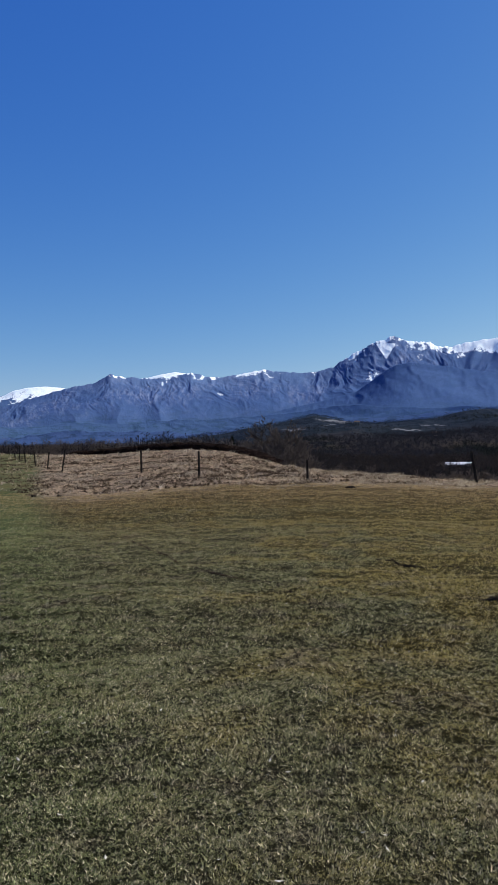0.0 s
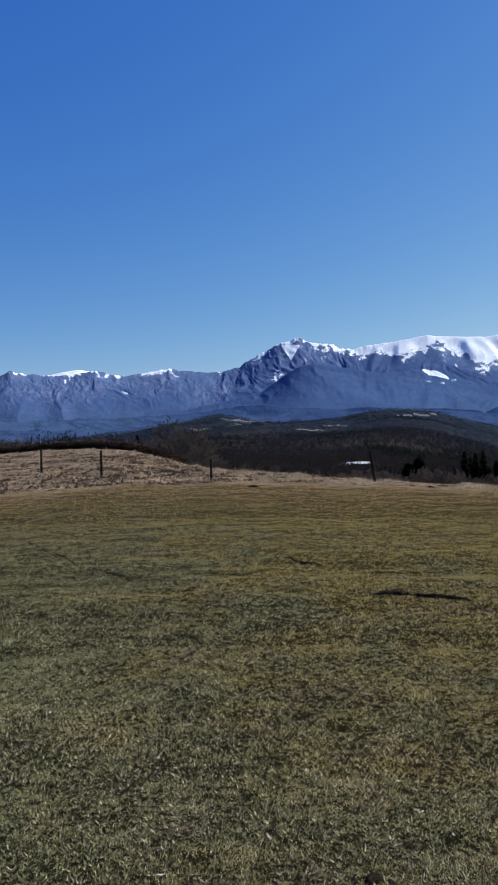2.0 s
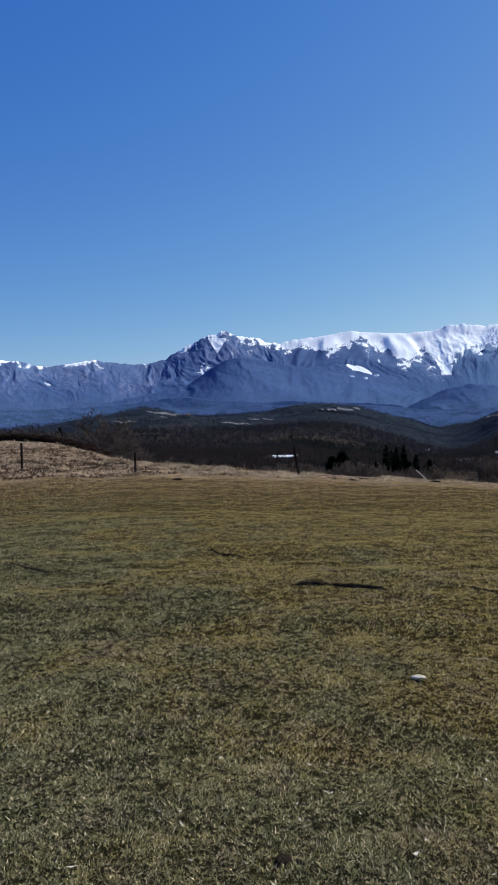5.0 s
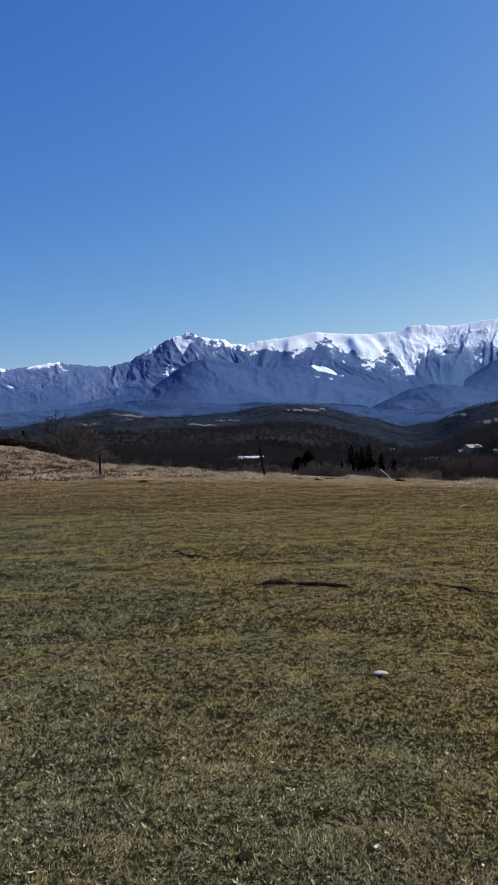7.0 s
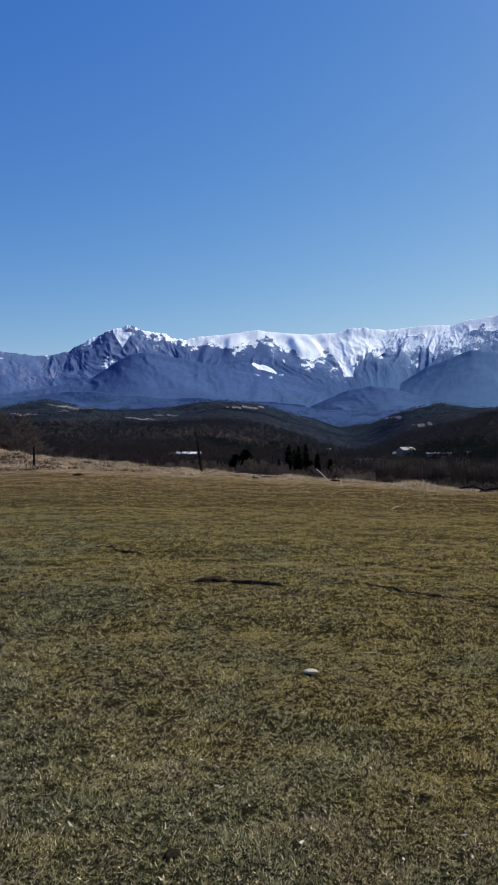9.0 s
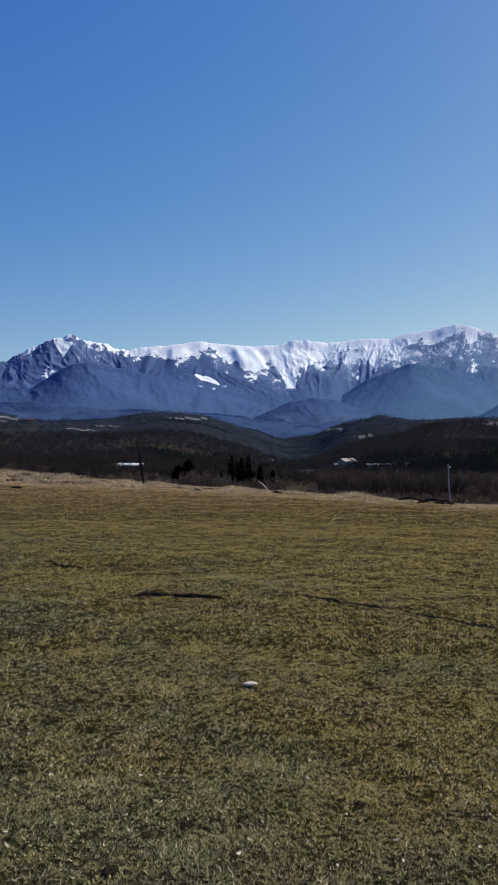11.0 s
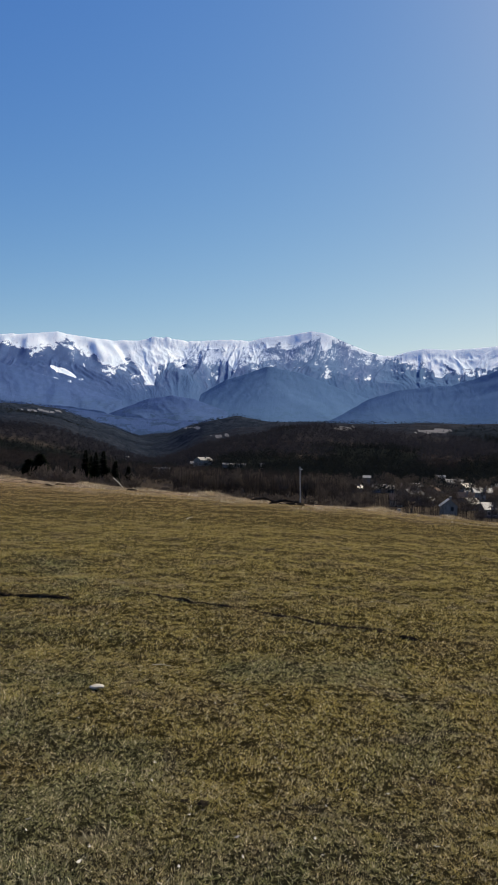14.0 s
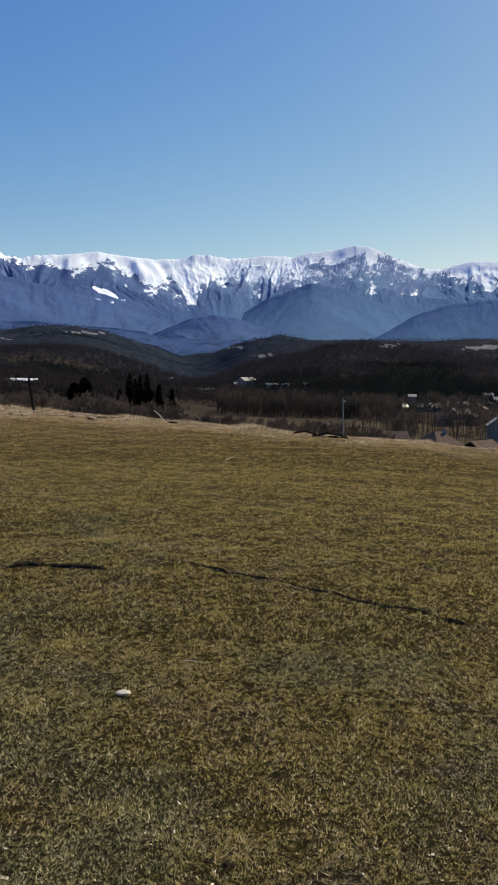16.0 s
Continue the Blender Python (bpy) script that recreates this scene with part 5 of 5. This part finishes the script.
def house(az, r, width, depth, eaves, ridge, turn, wall, roof, label, floors=1, chimney=True, hip=0.0):
    """A small house with a pitched roof, windows, a door and a chimney; its gables face along its own x axis."""
    home = tagged(new("house"), label, "house", group="village houses")
    home.matrix_basis = Matrix.Translation(spot(az, r, -0.15)) @ Matrix.Rotation(radians(turn), 4, "Z")
    w, d = width / 2, depth / 2
    bm = bmesh.new()
    box(bm, -w, w, -d, d, 0, eaves)
    if not hip:
        for s in (-1, 1):
            tri = [bm.verts.new((s * w, -d, eaves)), bm.verts.new((s * w, d, eaves)), bm.verts.new((s * w, 0, ridge))]
            back = [bm.verts.new((s * (w - 0.2), v.co.y, v.co.z)) for v in tri]
            bm.faces.new(tri)
            bm.faces.new(back[::-1])
            for i in range(3):
                bm.faces.new((tri[i], tri[(i + 1) % 3], back[(i + 1) % 3], back[i]))
    bmesh.ops.recalc_face_normals(bm, faces=bm.faces)
    part("wall", bm, wall, home)
    bm = bmesh.new()
    over, thick = 0.45, 0.14
    drop = over * (ridge - eaves) / d
    for s in (-1, 1):
        e = w + over
        q = [(-e, s * (d + over), eaves - drop), (e, s * (d + over), eaves - drop), (e - hip, 0, ridge), (-e + hip, 0, ridge)]
        lo = [bm.verts.new((x, y, z + 0.02)) for x, y, z in q]
        hi = [bm.verts.new((x, y, z + 0.02 + thick)) for x, y, z in q]
        bm.faces.new(lo)
        bm.faces.new(hi[::-1])
        for i in range(4):
            bm.faces.new((lo[i], hi[i], hi[(i + 1) % 4], lo[(i + 1) % 4]))
    if hip:
        for s in (-1, 1):
            e = s * (w + over)
            q = [(e, -d - over, eaves - drop), (e, d + over, eaves - drop), (e - s * hip, 0, ridge)]
            lo = [bm.verts.new((x, y, z + 0.02)) for x, y, z in q]
            hi = [bm.verts.new((x, y, z + 0.02 + thick)) for x, y, z in q]
            bm.faces.new(lo)
            bm.faces.new(hi[::-1])
            for i in range(3):
                bm.faces.new((lo[i], hi[i], hi[(i + 1) % 3], lo[(i + 1) % 3]))
    bmesh.ops.recalc_face_normals(bm, faces=bm.faces)
    top = part("roof", bm, roof, home)
    if chimney:
        bm = bmesh.new()
        box(bm, w * 0.3, w * 0.3 + 0.6, -0.9, -0.35, ridge - 0.9, ridge + 0.7)
        box(bm, w * 0.3 - 0.06, w * 0.3 + 0.66, -0.96, -0.29, ridge + 0.7, ridge + 0.8)
        part("chimney", bm, PLASTER, top)
    for level in range(floors):
        z = 1.0 + level * 2.6
        if z + 1.3 > eaves:
            break
        for s in (-1, 1):
            for x in np.arange(-w + 1.4, w - 0.9, 2.4):
                pane = bmesh.new()
                box(pane, x - 0.42, x + 0.42, s * d - 0.04, s * d + 0.04, z, z + 1.2)
                win = part("window", pane, GLASS, home)
                fr = bmesh.new()
                for c in ((x - 0.5, x - 0.42, z - 0.08, z + 1.28), (x + 0.42, x + 0.5, z - 0.08, z + 1.28), (x - 0.42, x + 0.42, z - 0.08, z), (x - 0.42, x + 0.42, z + 1.2, z + 1.28)):
                    box(fr, c[0], c[1], s * d - 0.05, s * d + 0.06, c[2], c[3])
                part("frame", fr, FRAMEWHITE, win)
            for y in np.arange(-d + 1.5, d - 0.9, 2.4):
                pane = bmesh.new()
                box(pane, s * w - 0.04, s * w + 0.04, y - 0.42, y + 0.42, z, z + 1.2)
                part("window", pane, GLASS, home)
    door = bmesh.new()
    box(door, w * 0.5, w * 0.5 + 0.95, -d - 0.05, -d + 0.02, 0.1, 2.15)
    part("door", door, POSTWOOD, home)
    return home


def build_village():
    P, G, T, S, W = PLASTER, PLASTER_GREY, ROOFTILE, ROOFGREY, ROOFPALE
    house(40.85, 228, 5.4, 4.6, 5.0, 6.9, 55, P, W, "two-storey grey house with a pale roof", 2)
    house(43.9, 262, 7.0, 5.5, 3.0, 5.0, -18, G, W, "low grey house with a bright metal roof")
    house(37.1, 288, 6.0, 5.4, 2.8, 4.9, -30, P, T, "small house with a weathered red-tiled roof")
    house(38.9, 470, 26.0, 9.0, 3.6, 5.2, -38, P, W, "long low farm building with a pale roof", chimney=False)
    house(33.65, 424, 5.5, 5.0, 2.7, 4.0, -30, P, W, "small shed with a bright pale roof", chimney=False)
    house(34.7, 430, 4.0, 4.0, 7.5, 8.6, -35, G, W, "narrow tall building with a pale flat cap", 2, chimney=False)
    house(35.9, 400, 12.0, 7.0, 2.8, 4.6, -30, G, S, "low grey farm shed with a sheet roof")
    house(41.2, 512, 11.0, 8.0, 4.6, 6.6, -45, P, S, "plain house with a grey roof", 1)
    house(40.2, 538, 6.0, 6.0, 5.0, 7.0, -40, P, W, "white house with a pale roof", 2)
    house(42.75, 356, 9.0, 6.0, 2.8, 4.2, -48, G, W, "low shed with a bright pale roof", chimney=False)
    house(43.6, 400, 9.0, 7.0, 3.2, 5.4, -30, P, T, "house with a weathered red-tiled roof")
    house(44.8, 450, 10.0, 8.0, 4.8, 7.0, -50, P, S, "white house with a grey roof", 2)
    house(39.6, 372, 8.0, 6.5, 3.0, 5.0, 40, G, T, "small house with a weathered red-tiled roof")
    house(45.6, 330, 9.0, 7.0, 4.8, 7.0, 30, P, T, "white house with a weathered red-tiled roof", 2)
    for az, r, w, d, e, h, turn, wall, roof in ((38.3, 330, 7.0, 6.0, 2.8, 4.6, -20, G, S), (39.3, 300, 6.0, 5.0, 2.6, 4.2, 35, G, W), (41.9, 318, 8.0, 6.0, 3.0, 5.0, -40, G, T), (42.4, 290, 6.5, 5.0, 2.6, 4.4, 15, G, S),
                                                (43.2, 335, 7.5, 6.0, 4.6, 6.4, -30, P, W), (44.3, 300, 8.0, 6.0, 3.0, 5.2, 25, G, S), (37.6, 405, 9.0, 7.0, 3.0, 5.0, -35, G, T), (42.1, 440, 10.0, 7.0, 4.4, 6.4, 10, P, S), (34.0, 395, 6.0, 5.0, 2.6, 4.2, 20, G, S)):
        house(az, r, w, d, e, h, turn, wall, roof, {S: "village house with a grey sheet roof among bare trees", W: "village house with a pale metal roof among bare trees", T: "village house with a weathered tiled roof among bare trees"}[roof])
    house(36.75, 176, 8.5, 8.0, 2.7, 5.4, 10, G, T, "old house with a weathered hipped tile roof", hip=3.6)
    house(33.3, 182, 7.0, 6.0, 2.3, 4.3, -14, G, T, "old barn with a sagging brown tiled roof", chimney=False)
    house(39.9, 170, 9.5, 6.0, 2.6, 4.6, 24, POSTWOOD, T, "dark timber shed with a weathered tiled roof", chimney=False)
    house(22.0, 640, 14.0, 9.0, 5.0, 7.5, 20, P, S, "grey two-storey house at the edge of the woods", 2)
    house(21.4, 655, 9.0, 7.0, 3.0, 4.6, -15, P, W, "low white building at the edge of the woods", chimney=False)
    house(24.4, 605, 19.0, 6.0, 2.6, 3.8, -24, P, S, "long low pale shed at the edge of the woods", chimney=False)
    house(18.85, 478, 10.5, 8.0, 4.6, 7.2, -15, G, S, "grey house with a pale-edged roof among trees", 1)
    house(16.1, 815, 4.5, 4.0, 3.0, 4.4, 0, P, W, "tiny white hut in the woods", chimney=False)
    house(26.6, 590, 3.5, 3.2, 3.2, 4.6, -20, P, W, "tiny white hut in the woods", chimney=False)
    house(5.25, 541, 17.5, 5.0, 2.2, 3.6, -5, G, ROOFWHITE, "long low shed with a bright white roof", chimney=False)
    house(-20.6, 520, 6.0, 5.0, 4.0, 5.8, 20, P, W, "small white house far off among hedges", chimney=False)
    house(3.6, 900, 8.0, 6.0, 3.5, 5.4, 20, P, T, "small farmhouse on the hillside")
    house(-2.2, 1150, 8.0, 6.0, 3.5, 5.4, 10, P, T, "small farmhouse on the hillside")


# Dark brown that carries the shadows of tussocks.
SHADEGRASS = twig_material("tussock leaves in shadow brown", (0.040, 0.028, 0.020), (0.10, 0.072, 0.048))
HEDGE = twig_material("bramble hedge", (0.020, 0.014, 0.012), (0.045, 0.030, 0.024))

build_trees()
saplings(29, 1500, 15, 19.8, 33.6, 298, 376, [(19, -1.6), (20, -1.3), (21, -0.95), (27, -0.85), (31, -0.95), (32.5, -1.3), (34, -1.8)], 0.10, "dense dark leafless saplings between the trees of a field row")
saplings(37, 900, 12, 31, 46, 205, 330, [(31, -1.9), (34, -2.2), (38, -2.3), (46, -2.5)], 0.05, "thin leafless saplings between the village gardens")
saplings(31, 3000, 15, -33, -4.5, 125, 260, [(-33, 1.7), (-26, 1.65), (-21, 1.7), (-18.5, 2.2), (-17, 2.35), (-15.5, 2.1), (-13.5, 2.2), (-11, 2.1), (-9, 1.95), (-7, 1.5), (-5, 0.7), (-4, 0.2)], 0.09, "dense leafless thicket in the hollow behind the grassy mound")
build_hedge()
build_woods()
build_village()
build_fence()
build_meadow_things()
build_chips()
build_dry_grass()
build_turf()
